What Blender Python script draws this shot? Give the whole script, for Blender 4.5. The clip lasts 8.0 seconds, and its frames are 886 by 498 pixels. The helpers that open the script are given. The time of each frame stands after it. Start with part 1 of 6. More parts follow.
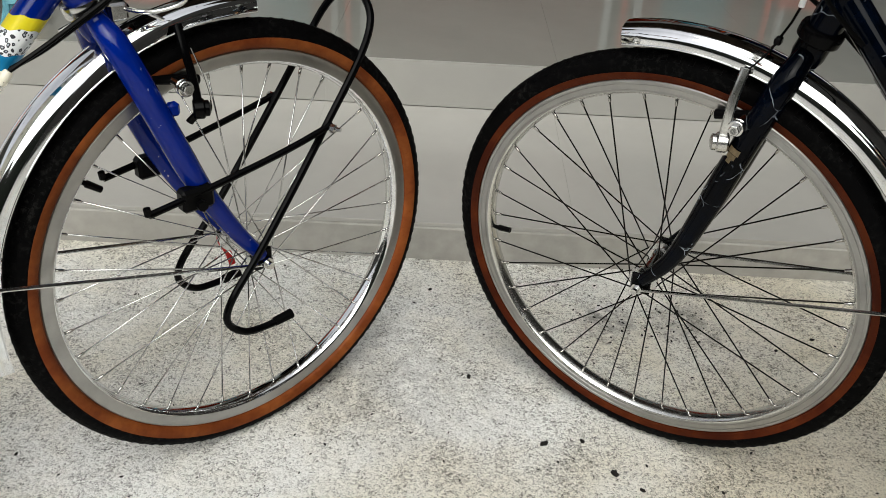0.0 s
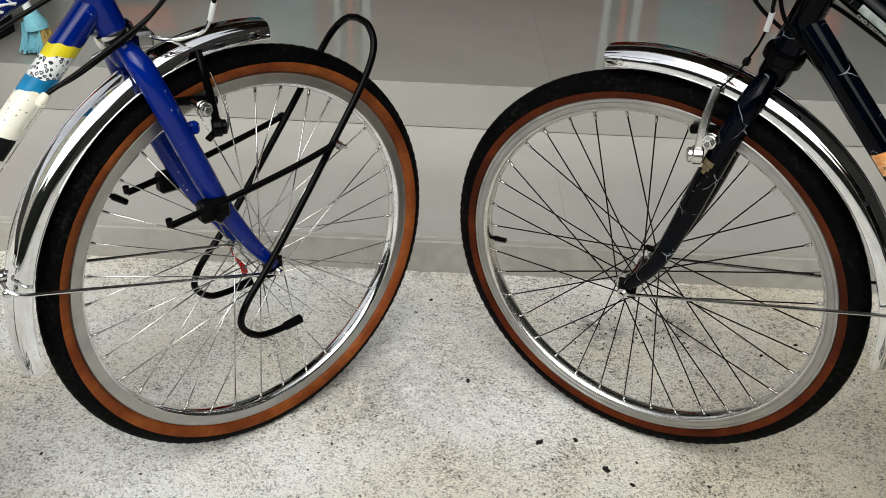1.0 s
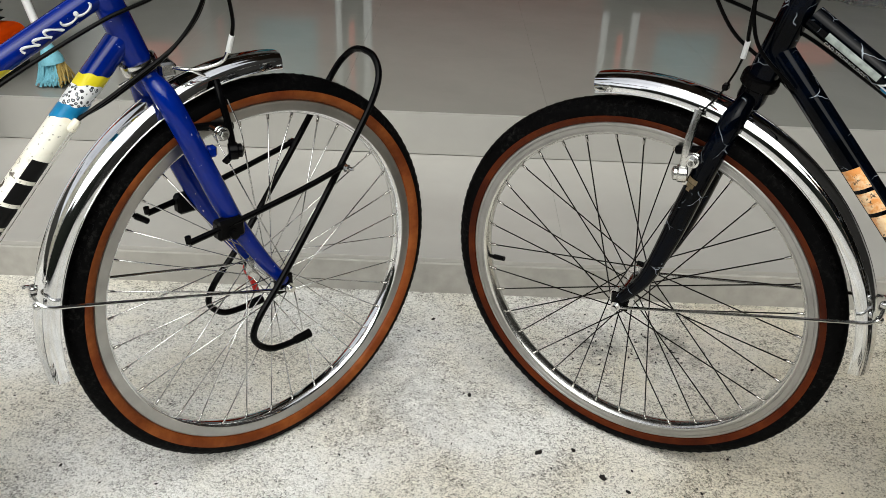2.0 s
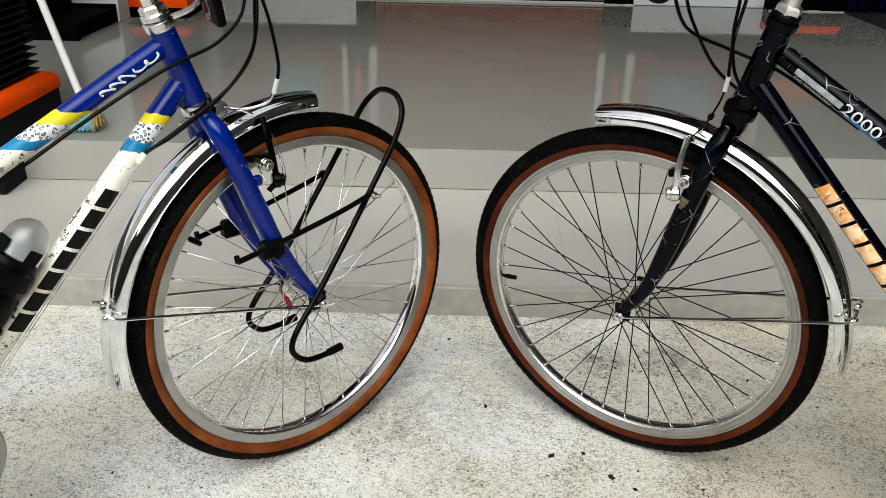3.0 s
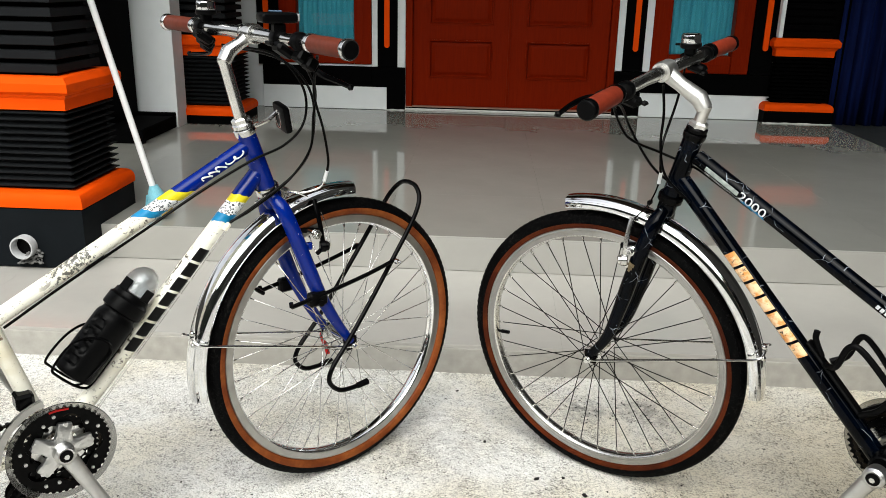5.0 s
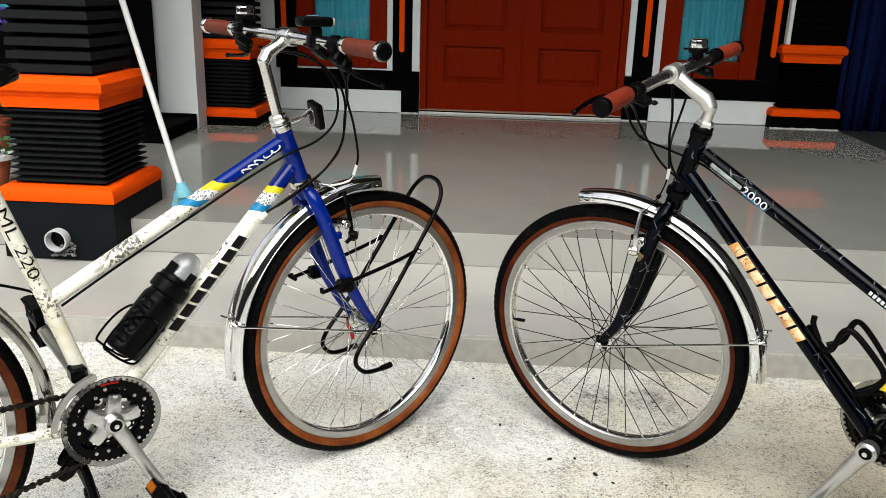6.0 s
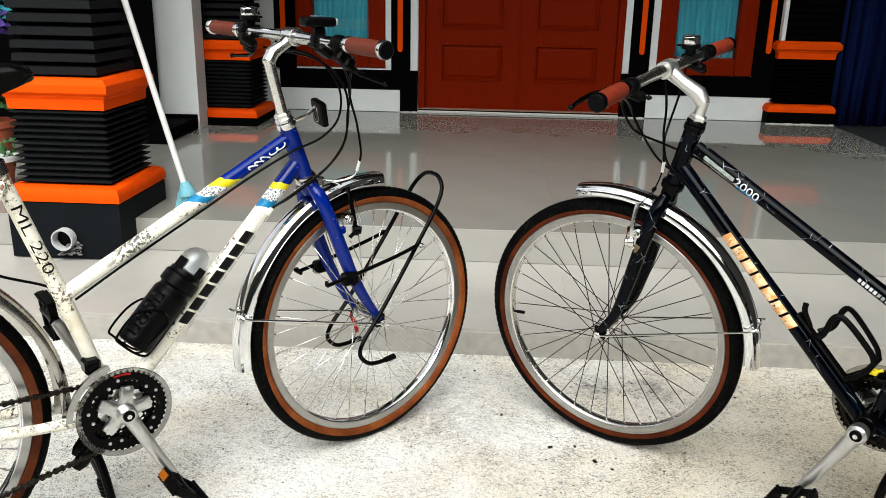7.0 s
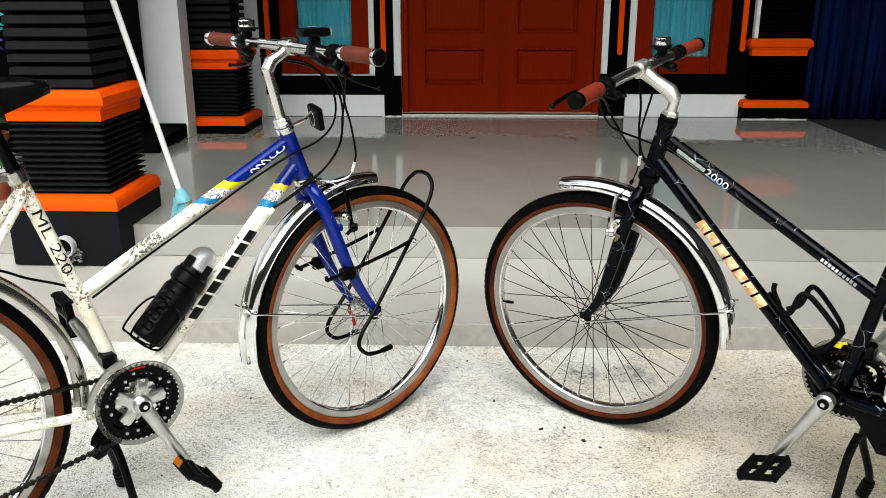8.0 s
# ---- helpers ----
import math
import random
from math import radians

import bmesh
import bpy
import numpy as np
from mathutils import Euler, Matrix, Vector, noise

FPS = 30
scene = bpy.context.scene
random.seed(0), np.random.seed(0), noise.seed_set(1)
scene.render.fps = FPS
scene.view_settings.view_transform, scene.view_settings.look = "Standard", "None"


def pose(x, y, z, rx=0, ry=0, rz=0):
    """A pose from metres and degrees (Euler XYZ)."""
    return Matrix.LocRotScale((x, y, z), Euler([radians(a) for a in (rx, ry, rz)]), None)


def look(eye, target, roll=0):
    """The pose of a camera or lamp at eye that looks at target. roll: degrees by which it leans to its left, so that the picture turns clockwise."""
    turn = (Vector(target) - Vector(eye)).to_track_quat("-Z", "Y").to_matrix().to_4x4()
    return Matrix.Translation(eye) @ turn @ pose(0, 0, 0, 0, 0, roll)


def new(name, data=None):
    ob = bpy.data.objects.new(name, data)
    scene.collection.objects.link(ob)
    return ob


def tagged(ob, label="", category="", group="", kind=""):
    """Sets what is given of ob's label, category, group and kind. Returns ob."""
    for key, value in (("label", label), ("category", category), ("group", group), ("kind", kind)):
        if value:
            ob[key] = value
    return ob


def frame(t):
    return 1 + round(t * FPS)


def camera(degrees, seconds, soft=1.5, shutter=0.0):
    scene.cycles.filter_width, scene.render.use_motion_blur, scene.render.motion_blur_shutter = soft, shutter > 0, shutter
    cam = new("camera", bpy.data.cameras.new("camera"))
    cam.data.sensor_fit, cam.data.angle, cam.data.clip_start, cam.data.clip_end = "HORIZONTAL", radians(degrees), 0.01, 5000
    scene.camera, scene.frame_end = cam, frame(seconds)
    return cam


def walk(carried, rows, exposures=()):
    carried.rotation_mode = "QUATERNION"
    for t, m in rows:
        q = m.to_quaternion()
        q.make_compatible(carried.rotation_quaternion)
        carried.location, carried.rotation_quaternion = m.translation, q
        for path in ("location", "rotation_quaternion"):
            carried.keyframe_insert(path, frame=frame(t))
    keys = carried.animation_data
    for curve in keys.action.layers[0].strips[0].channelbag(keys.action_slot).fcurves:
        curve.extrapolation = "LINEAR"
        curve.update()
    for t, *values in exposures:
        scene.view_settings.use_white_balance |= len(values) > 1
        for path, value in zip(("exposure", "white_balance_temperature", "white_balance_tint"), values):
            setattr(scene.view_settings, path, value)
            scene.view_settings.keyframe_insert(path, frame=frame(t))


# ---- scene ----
cam = camera(56.3, 8.0, soft=0.55)
PATH = [
    (0, (-0.006, -0.949, 0.933), (-0.003, 0.755, -0.115), 3.1),
    (0.5, (-0.002, -0.973, 0.939), (0.0, 0.737, -0.097), 2.9),
    (1, (0.0, -1.029, 0.958), (-0.006, 0.702, -0.044), 2.6),
    (1.5, (0.001, -1.071, 0.968), (-0.009, 0.679, 0.0), 2.4),
    (2.8, (-0.014, -1.198, 0.988), (-0.03, 0.605, 0.124), 1.4),
    (3, (-0.028, -1.24, 0.998), (-0.045, 0.573, 0.155), 1.2),
    (3.5, (-0.032, -1.301, 1.025), (-0.045, 0.524, 0.208), 1.3),
    (4, (-0.006, -1.43, 1.036), (-0.026, 0.417, 0.268), 1.6),
    (4.5, (0.019, -1.55, 1.054), (-0.043, 0.335, 0.388), 1.3),
    (4.7, (0.022, -1.591, 1.067), (-0.053, 0.306, 0.438), 1.2),
    (5.8, (0.003, -1.73, 1.071), (-0.102, 0.174, 0.469), 1.7),
    (6, (-0.002, -1.756, 1.072), (-0.108, 0.148, 0.471), 1.6),
    (6.5, (-0.005, -1.792, 1.079), (-0.111, 0.111, 0.474), 1.2),
    (7, (-0.004, -1.805, 1.073), (-0.108, 0.099, 0.471), 1.1),
    (7.5, (-0.006, -1.83, 1.076), (-0.103, 0.075, 0.474), 0.9),
    (8, (-0.014, -1.918, 1.084), (-0.083, -0.009, 0.491), -0.1),
]
walk(cam, [(t, look(eye, target, roll)) for t, eye, target, roll in PATH],
     exposures=[(0, 0.21), (1.5, 0.31), (3.5, 0.49), (4.5, 0.67), (6, 0.70), (8, 0.84)])

# ---------------------------------------------------------------- light
world = bpy.data.worlds.new("overcast_sky")
scene.world = world
world.use_nodes = True
wn = world.node_tree
wn.nodes.clear()
sky = wn.nodes.new("ShaderNodeTexSky")
sky.sky_type = 'NISHITA'
sky.sun_disc = False
sky.sun_elevation = radians(50)
sky.sun_rotation = radians(184)
sky.air_density, sky.dust_density = 1.2, 4.0
hsv = wn.nodes.new("ShaderNodeHueSaturation")
hsv.inputs["Saturation"].default_value = 0.16
bg = wn.nodes.new("ShaderNodeBackground")
bg.inputs["Strength"].default_value = 0.15
wo = wn.nodes.new("ShaderNodeOutputWorld")
wn.links.new(sky.outputs[0], hsv.inputs["Color"])
wn.links.new(hsv.outputs[0], bg.inputs["Color"])
wn.links.new(bg.outputs[0], wo.inputs["Surface"])

sun = new("sun", bpy.data.lights.new("sun", 'SUN'))
sun.data.energy = 1.5
sun.data.angle = radians(64)
sun.data.color = (.97, 1.0, 0.90)
sun.matrix_world = look((-.3, -4.5, 5.4), (0, 0, 0))

# ---------------------------------------------------------------- materials


class Nodes:
    """A node material being wired: m.bsdf is its surface."""

    def __init__(self, name, color=(.5, .5, .5), rough=.5, metal=0.0, spec=.5):
        self.mat = bpy.data.materials.new(name)
        self.mat.use_nodes = True
        self.nt = self.mat.node_tree
        self.bsdf = self.nt.nodes["Principled BSDF"]
        self.set("Base Color", (*color, 1))
        self.set("Roughness", rough)
        self.set("Metallic", metal)
        self.set("Specular IOR Level", spec)
        self.coords = self.nt.nodes.new("ShaderNodeTexCoord")

    def set(self, key, value):
        self.bsdf.inputs[key].default_value = value

    def link(self, a, b):
        self.nt.links.new(a, b)

    def plug(self, sock, value):
        if hasattr(value, "is_linked"):
            self.link(value, sock)
        elif isinstance(value, tuple) and len(value) == 3 and sock.type == 'RGBA':
            sock.default_value = (*value, 1)
        else:
            sock.default_value = value

    def vec(self, scale=(1, 1, 1), space="Object", turn=(0, 0, 0)):
        n = self.nt.nodes.new("ShaderNodeMapping")
        n.inputs["Scale"].default_value = scale
        n.inputs["Rotation"].default_value = turn
        self.link(self.coords.outputs[space], n.inputs["Vector"])
        return n.outputs[0]

    def noise(self, scale, detail=4, rough=.55, vec=None, distort=0.0):
        n = self.nt.nodes.new("ShaderNodeTexNoise")
        n.inputs["Scale"].default_value = scale
        n.inputs["Detail"].default_value = detail
        n.inputs["Roughness"].default_value = rough
        n.inputs["Distortion"].default_value = distort
        self.link(vec or self.coords.outputs["Object"], n.inputs["Vector"])
        return n.outputs["Fac"]

    def voronoi(self, scale, feature='F1', vec=None, rand=1.0, out="Distance"):
        n = self.nt.nodes.new("ShaderNodeTexVoronoi")
        n.feature = feature
        n.inputs["Scale"].default_value = scale
        n.inputs["Randomness"].default_value = rand
        self.link(vec or self.coords.outputs["Object"], n.inputs["Vector"])
        return n.outputs[out]

    def ramp(self, fac, stops):
        n = self.nt.nodes.new("ShaderNodeValToRGB")
        e = n.color_ramp.elements
        while len(e) < len(stops):
            e.new(0.5)
        for k, (p, c) in zip(e, stops):
            k.position = p
            k.color = (*c, 1) if isinstance(c, tuple) else (c, c, c, 1)
        self.link(fac, n.inputs["Fac"])
        return n.outputs["Color"]

    def mix(self, fac, a, b, kind='MIX'):
        n = self.nt.nodes.new("ShaderNodeMix")
        n.data_type = 'RGBA'
        n.blend_type = kind
        self.plug(n.inputs["Factor"], fac)
        self.plug(n.inputs["A"] if False else n.inputs[6], a)
        self.plug(n.inputs[7], b)
        return n.outputs[2]

    def math(self, op, a, b=0.0):
        n = self.nt.nodes.new("ShaderNodeMath")
        n.operation = op
        self.plug(n.inputs[0], a)
        self.plug(n.inputs[1], b)
        return n.outputs[0]

    def warp(self, scale, amount, vec=None):
        """Object coordinates shaken by noise."""
        n = self.nt.nodes.new("ShaderNodeTexNoise")
        n.inputs["Scale"].default_value = scale
        n.inputs["Detail"].default_value = 3
        self.link(self.coords.outputs["Object"], n.inputs["Vector"])
        a = self.nt.nodes.new("ShaderNodeVectorMath")
        a.operation = 'MULTIPLY_ADD'
        a.inputs[1].default_value = (amount,) * 3
        self.link(n.outputs["Color"], a.inputs[0])
        self.link(vec or self.coords.outputs["Object"], a.inputs[2])
        return a.outputs[0]

    def chance(self):
        n = self.nt.nodes.new("ShaderNodeObjectInfo")
        return n.outputs["Random"]

    def color(self, c):
        self.plug(self.bsdf.inputs["Base Color"], c)
        return self

    def rough(self, r):
        self.plug(self.bsdf.inputs["Roughness"], r)
        return self

    def bump(self, height, strength=.3, dist=.002):
        n = self.nt.nodes.new("ShaderNodeBump")
        n.inputs["Strength"].default_value = strength
        n.inputs["Distance"].default_value = dist
        self.link(height, n.inputs["Height"])
        if self.bsdf.inputs["Normal"].is_linked:
            self.link(self.bsdf.inputs["Normal"].links[0].from_socket, n.inputs["Normal"])
        self.link(n.outputs[0], self.bsdf.inputs["Normal"])
        return self


def plain(name, color, rough=.45, metal=0.0, grain=.12, scale=40, bump=.05, spec=.2):
    """Paint, plastic or metal with slight mottling and uneven gloss."""
    m = Nodes(name, color, rough, metal, spec)
    n1, n2 = m.noise(scale, 5), m.noise(scale / 8, 3)
    c = m.mix(m.ramp(n1, [(.3, 0.0), (.75, 1.0)]), color, tuple(v * (1 - grain) for v in color))
    c = m.mix(m.ramp(n2, [(.35, 0.0), (.8, .6)]), c, tuple(v * (1 - grain * .8) for v in color))
    m.color(c)
    m.rough(m.ramp(n2, [(.25, max(rough - .08, .02)), (.8, min(rough + .1, 1.0))]))
    if bump:
        m.bump(n1, bump, .001)
    return m.mat


def concrete():
    """Pale brushed concrete: fine dark pores, pale cement film, warm dust, a broad darker, warmer area to the right,
    two oily spots and dirt along the step.
    """
    m = Nodes("pitted_concrete", (.5, .5, .48), .9, 0, .12)
    w = m.warp(70, .010)
    fine = m.noise(370, 3, .6, w)
    grain = m.noise(235, 5, .66, w)
    coarse = m.noise(145, 5, .7, w)
    mid = m.noise(36, 6, .65)
    patch = m.noise(7, 5, .6)
    big = m.noise(1.7, 4, .6)
    base = m.mix(m.ramp(big, [(.38, 0.0), (.62, 1.0)]), (.95, .945, .91), (.86, .845, .81))
    base = m.mix(m.ramp(mid, [(.34, 0.0), (.62, .6)]), base, (.97, .96, .93))
    film = m.nt.nodes.new("ShaderNodeVectorMath")
    film.operation = 'DISTANCE'
    m.link(m.warp(3, .35), film.inputs[0])
    film.inputs[1].default_value = (-.20, -.40, .17)
    bare = m.ramp(film.outputs["Value"], [(.20, .55), (.62, 1.0)])          # a pale cement film fills the pores here
    much = m.math('MULTIPLY', m.ramp(patch, [(.34, .72), (.62, 1.0)]), bare)
    clump = m.noise(80, 4, .6, w)
    shade = m.math('ADD', m.math('MULTIPLY', m.math('SUBTRACT', patch, .5), .22), m.math('MULTIPLY', m.math('SUBTRACT', clump, .52), .32))
    pores = m.ramp(m.math('SUBTRACT', grain, shade), [(.395, 1.0), (.46, 0.0)])
    sand = m.noise(185, 3, .6, w)
    base = m.mix(m.math('MULTIPLY', m.ramp(m.math('SUBTRACT', sand, shade), [(.40, .85), (.52, 0.0)]), m.math('MULTIPLY', much, .8)), base, (.53, .515, .48))
    base = m.mix(m.math('MULTIPLY', m.ramp(fine, [(.37, .6), (.47, 0.0)]), much), base, (.46, .445, .41))
    base = m.mix(m.math('MULTIPLY', m.math('MULTIPLY', pores, bare), .72), base, (.15, .142, .128))
    holes = m.ramp(m.math('SUBTRACT', coarse, shade), [(.325, 1.0), (.36, 0.0)])
    base = m.mix(m.math('MULTIPLY', holes, .95), base, (.018, .017, .015))
    dust = m.ramp(m.noise(3.1, 5, .6), [(.42, 0.0), (.62, .55)])
    base = m.mix(dust, base, (.93, .87, .73), 'MULTIPLY')
    # broad area round a point at the right, darker and warmer towards it
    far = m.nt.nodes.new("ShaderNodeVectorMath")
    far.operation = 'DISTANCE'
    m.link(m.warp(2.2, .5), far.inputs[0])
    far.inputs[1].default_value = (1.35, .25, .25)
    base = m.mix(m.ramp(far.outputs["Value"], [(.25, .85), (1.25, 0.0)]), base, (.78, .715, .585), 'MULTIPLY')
    grime = m.ramp(m.noise(30, 5, .7), [(.40, 1.0), (.62, 0.0)])

    def spot(x, y, r0, r1):
        d = m.nt.nodes.new("ShaderNodeVectorMath")
        d.operation = 'DISTANCE'
        m.link(m.warp(11, .10), d.inputs[0])
        d.inputs[1].default_value = (x + .05, y + .05, .05)
        return m.ramp(d.outputs["Value"], [(r0, 1.0), (r1, 0.0)])
    for x, y, r0, r1, k in ((.315, .335, .020, .080, .85), (.470, .340, .018, .085, .75), (-.03, .16, .05, .24, .30), (-.13, .09, .03, .16, .2)):
        f = m.math('MULTIPLY', m.math('MULTIPLY', spot(x, y, r0, r1), grime), k)
        base = m.mix(f, base, (.15, .145, .135))
    sep = m.nt.nodes.new("ShaderNodeSeparateXYZ")
    m.link(m.warp(16, .09), sep.inputs[0])
    edge = m.ramp(sep.outputs["Y"], [(.53, 0.0), (.615, .75)])
    base = m.mix(m.math('MULTIPLY', edge, m.ramp(m.noise(60, 5, .7), [(.42, 0.0), (.58, 1.0)])), base, (.13, .115, .085))
    m.color(base)
    m.bump(sand, .8, .003)
    m.bump(grain, .7, .003)
    m.bump(coarse, .8, .006)
    m.bump(mid, .3, .005)
    return m.mat


def tile_glaze(name, color, rough=.12, gloss=.5):
    m = Nodes(name, color, rough, 0, gloss)
    cloud = m.noise(3.5, 5, .6)
    fine = m.noise(55, 4, .6)
    c = m.mix(m.ramp(cloud, [(.35, 0.0), (.7, 1.0)]), color, tuple(v * .9 for v in color))
    c = m.mix(m.ramp(fine, [(.5, 0.0), (.8, .08)]), c, tuple(v * .85 for v in color))
    c = m.mix(m.math('MULTIPLY', m.chance(), .12), c, tuple(v * .85 for v in color))
    m.color(c)
    m.rough(m.ramp(m.noise(7, 5, .65), [(.3, rough), (.8, rough + .04)]))
    return m.mat


def wood_paint():
    """Red-brown stained timber with faint grain along z."""
    m = Nodes("red_brown_timber", (.2, .035, .015), .40, 0, .035)
    g = m.noise(6, 6, .6, m.vec((22, 22, 1.2)), .6)
    c = m.mix(m.ramp(g, [(.3, 0.0), (.75, 1.0)]), (.205, .0125, .0007), (.150, .0085, .0005))
    m.color(c).bump(g, .05, .001)
    m.rough(m.ramp(m.noise(5), [(.3, .35), (.8, .55)]))
    return m.mat


def cloth(name, a, b):
    m = Nodes(name, a, .85, 0, .1)
    weave = m.noise(300, 2)
    n = m.noise(5, 3, .5, m.vec((6, 6, .6)))
    m.color(m.mix(m.ramp(n, [(.3, 0.0), (.75, 1.0)]), a, b)).bump(weave, .2, .0006)
    return m.mat


def old_cream():
    """Cream enamel, chipped to rust and primer and grimy."""
    m = Nodes("chipped_cream_enamel", (.78, .74, .6), .35)
    w = m.warp(45, .012)
    chips = m.noise(95, 5, .62, w)
    where = m.noise(9, 3, .6)
    chip = m.math('MULTIPLY', m.ramp(chips, [(.575, 0.0), (.60, 1.0)]), m.ramp(where, [(.43, 0.0), (.56, 1.0)]))
    fine = m.ramp(m.noise(210, 3, .5), [(.665, 0.0), (.69, 1.0)])
    stain = m.ramp(m.noise(16, 5, .65), [(.48, 0.0), (.72, .5)])
    c = m.mix(stain, (.88, .86, .75), (.62, .53, .32))
    c = m.mix(m.math('MAXIMUM', chip, m.math('MULTIPLY', fine, .8)), c, (.055, .038, .026))
    worn = m.noise(130, 5, .68, w)
    for x, z, r0, r1, tint in ((-.755, .765, .01, .075, (.19, .075, .014)), (-.622, .315, .01, .055, (.10, .045, .014)), (-.540, .598, .0, .07, (.022, .019, .017)), (-.675, .515, .0, .04, (.12, .055, .018)), (-.665, .283, .0, .10, (.07, .045, .022)), (-.80, .30, .0, .08, (.13, .07, .03))):
        d = m.nt.nodes.new("ShaderNodeVectorMath")
        d.operation = 'DISTANCE'
        m.link(m.coords.outputs["Object"], d.inputs[0])
        d.inputs[1].default_value = (x, 0, z)
        near_it = m.ramp(d.outputs["Value"], [(r0, 1.0), (r1, 0.0)])
        eaten = m.ramp(m.math('ADD', worn, m.math('MULTIPLY', near_it, .19)), [(.62, 0.0), (.66, 1.0)])
        c = m.mix(m.math('MULTIPLY', eaten, m.ramp(near_it, [(.05, 0.0), (.2, .9)])), c, tint)
    m.color(c)
    m.rough(m.ramp(chip, [(0, .32), (1, .85)]))
    m.bump(m.math('SUBTRACT', 0.0, chip), .4, .0006)
    return m.mat


def spotted():
    m = Nodes("spotted_white_paint", (.85, .85, .85), .3)
    v = m.voronoi(190, 'F1', m.warp(120, .006))
    spots = m.ramp(v, [(.40, 1.0), (.46, 0.0)])
    core = m.ramp(v, [(.20, 1.0), (.27, 0.0)])
    c = m.mix(spots, (.82, .84, .85), (.02, .022, .03))
    m.color(m.mix(core, c, (.42, .45, .5)))
    return m.mat


def glossy_blue():
    m = Nodes("cobalt_blue_enamel", (.012, .03, .36), .07, 0, .27)
    n = m.noise(14, 5, .6)
    nick = m.ramp(m.noise(130, 4, .55, m.warp(60, .01)), [(.70, 0.0), (.715, 1.0)])
    c = m.mix(m.ramp(n, [(.35, 0.0), (.7, 1.0)]), (.0006, .0145, .20), (.0005, .0100, .14))
    c = m.mix(m.math('MULTIPLY', nick, .7), c, (.4, .42, .5))
    m.color(c)
    return m.mat


def peeling():
    """An old orange decal: faded pale patches and flakes gone down to the dark paint."""
    m = Nodes("peeling_orange_decal", (.80, .44, .17), .5, 0, .2)
    w = m.warp(60, .008)
    fade = m.noise(75, 5, .65, w)
    flakes = m.noise(120, 5, .7, w)
    c = m.mix(m.ramp(fade, [(.40, 0.0), (.58, 1.0)]), (.72, .30, .085), (.86, .62, .38))
    lost = m.ramp(flakes, [(.60, 0.0), (.635, 1.0)])
    m.color(m.mix(m.math('MULTIPLY', lost, .9), c, (.012, .012, .016)))
    m.bump(m.math('SUBTRACT', 0.0, lost), .4, .0005)
    return m.mat


def crackled_black():
    """Blue-black enamel with a pale, sparse crackle."""
    m = Nodes("blue_black_crackle_enamel", (.003, .004, .007), .05, 0, .085)
    w = m.warp(22, .035)
    edge = m.voronoi(21, 'DISTANCE_TO_EDGE', w)
    keep = m.ramp(m.noise(17, 3, .6), [(.50, 0.0), (.56, 1.0)])
    line = m.math('MULTIPLY', m.ramp(edge, [(.004, 1.0), (.012, 0.0)]), keep)
    tone = m.noise(24, 4, .6)
    c = m.mix(m.ramp(tone, [(.45, 0.0), (.8, 1.0)]), (.0003, .0006, .0013), (.0008, .0024, .0070))
    c = m.mix(m.math('MULTIPLY', line, .8), c, (.33, .37, .42))
    m.color(c)
    return m.mat


def rubber():
    m = Nodes("black_tyre_rubber", (.004, .004, .004), .62, 0, .04)
    n = m.noise(60, 5, .65)
    dusty = m.ramp(m.noise(11, 4, .6), [(.40, 0.0), (.66, .55)])
    specks = m.ramp(m.noise(150, 4, .65), [(.50, 0.0), (.70, 1.0)])
    dusty = m.math('MULTIPLY', dusty, specks)
    m.color(m.mix(dusty, m.mix(n, (.0005, .0005, .0006), (.0018, .0018, .0019)), (.030, .029, .027)))
    m.bump(m.noise(230, 3), .3, .0008)
    return m.mat


def tan_wall(name, a, b):
    m = Nodes(name, a, .5, 0, .07)
    n = m.noise(28, 5, .65)
    f = m.noise(180, 3, .6)
    c = m.mix(m.ramp(n, [(.35, 0.0), (.7, 1.0)]), a, b)
    c = m.mix(m.ramp(m.noise(13, 4, .6), [(.40, 0.0), (.66, .75)]), c, (a[0] * .62, a[1] * .40, a[2] * .5))
    grimy = m.ramp(m.noise(6.5, 5, .65), [(.46, 0.0), (.68, .8)])
    c = m.mix(grimy, c, tuple(v * .42 for v in b))
    m.rough(m.ramp(n, [(.3, .34), (.7, .55)]))
    c = m.mix(m.ramp(f, [(.62, 0.0), (.72, .5)]), c, tuple(v * .45 for v in a))
    m.color(c).bump(f, .25, .0006)
    return m.mat


def metal(name, color, rough, spots=0.0, scale=30):
    m = Nodes(name, color, rough, 1.0)
    n = m.noise(scale, 5, .6)
    c = m.mix(m.ramp(n, [(.35, 0.0), (.75, 1.0)]), color, tuple(v * .82 for v in color))
    if spots:
        s = m.ramp(m.noise(150, 4, .6), [(.66, 0.0), (.70, spots)])
        c = m.mix(s, c, (.09, .06, .04))
    m.color(c)
    m.rough(m.ramp(n, [(.3, max(.02, rough - .04)), (.8, rough + .1)]))
    return m.mat


def black_wall():
    m = Nodes("black_masonry_paint", (.002, .002, .002), .7, 0, .015)
    n = m.noise(25, 5, .6)
    m.color(m.mix(n, (.0007, .0007, .0008), (.0018, .0018, .002))).bump(m.noise(90, 4), .2, .0015)
    return m.mat


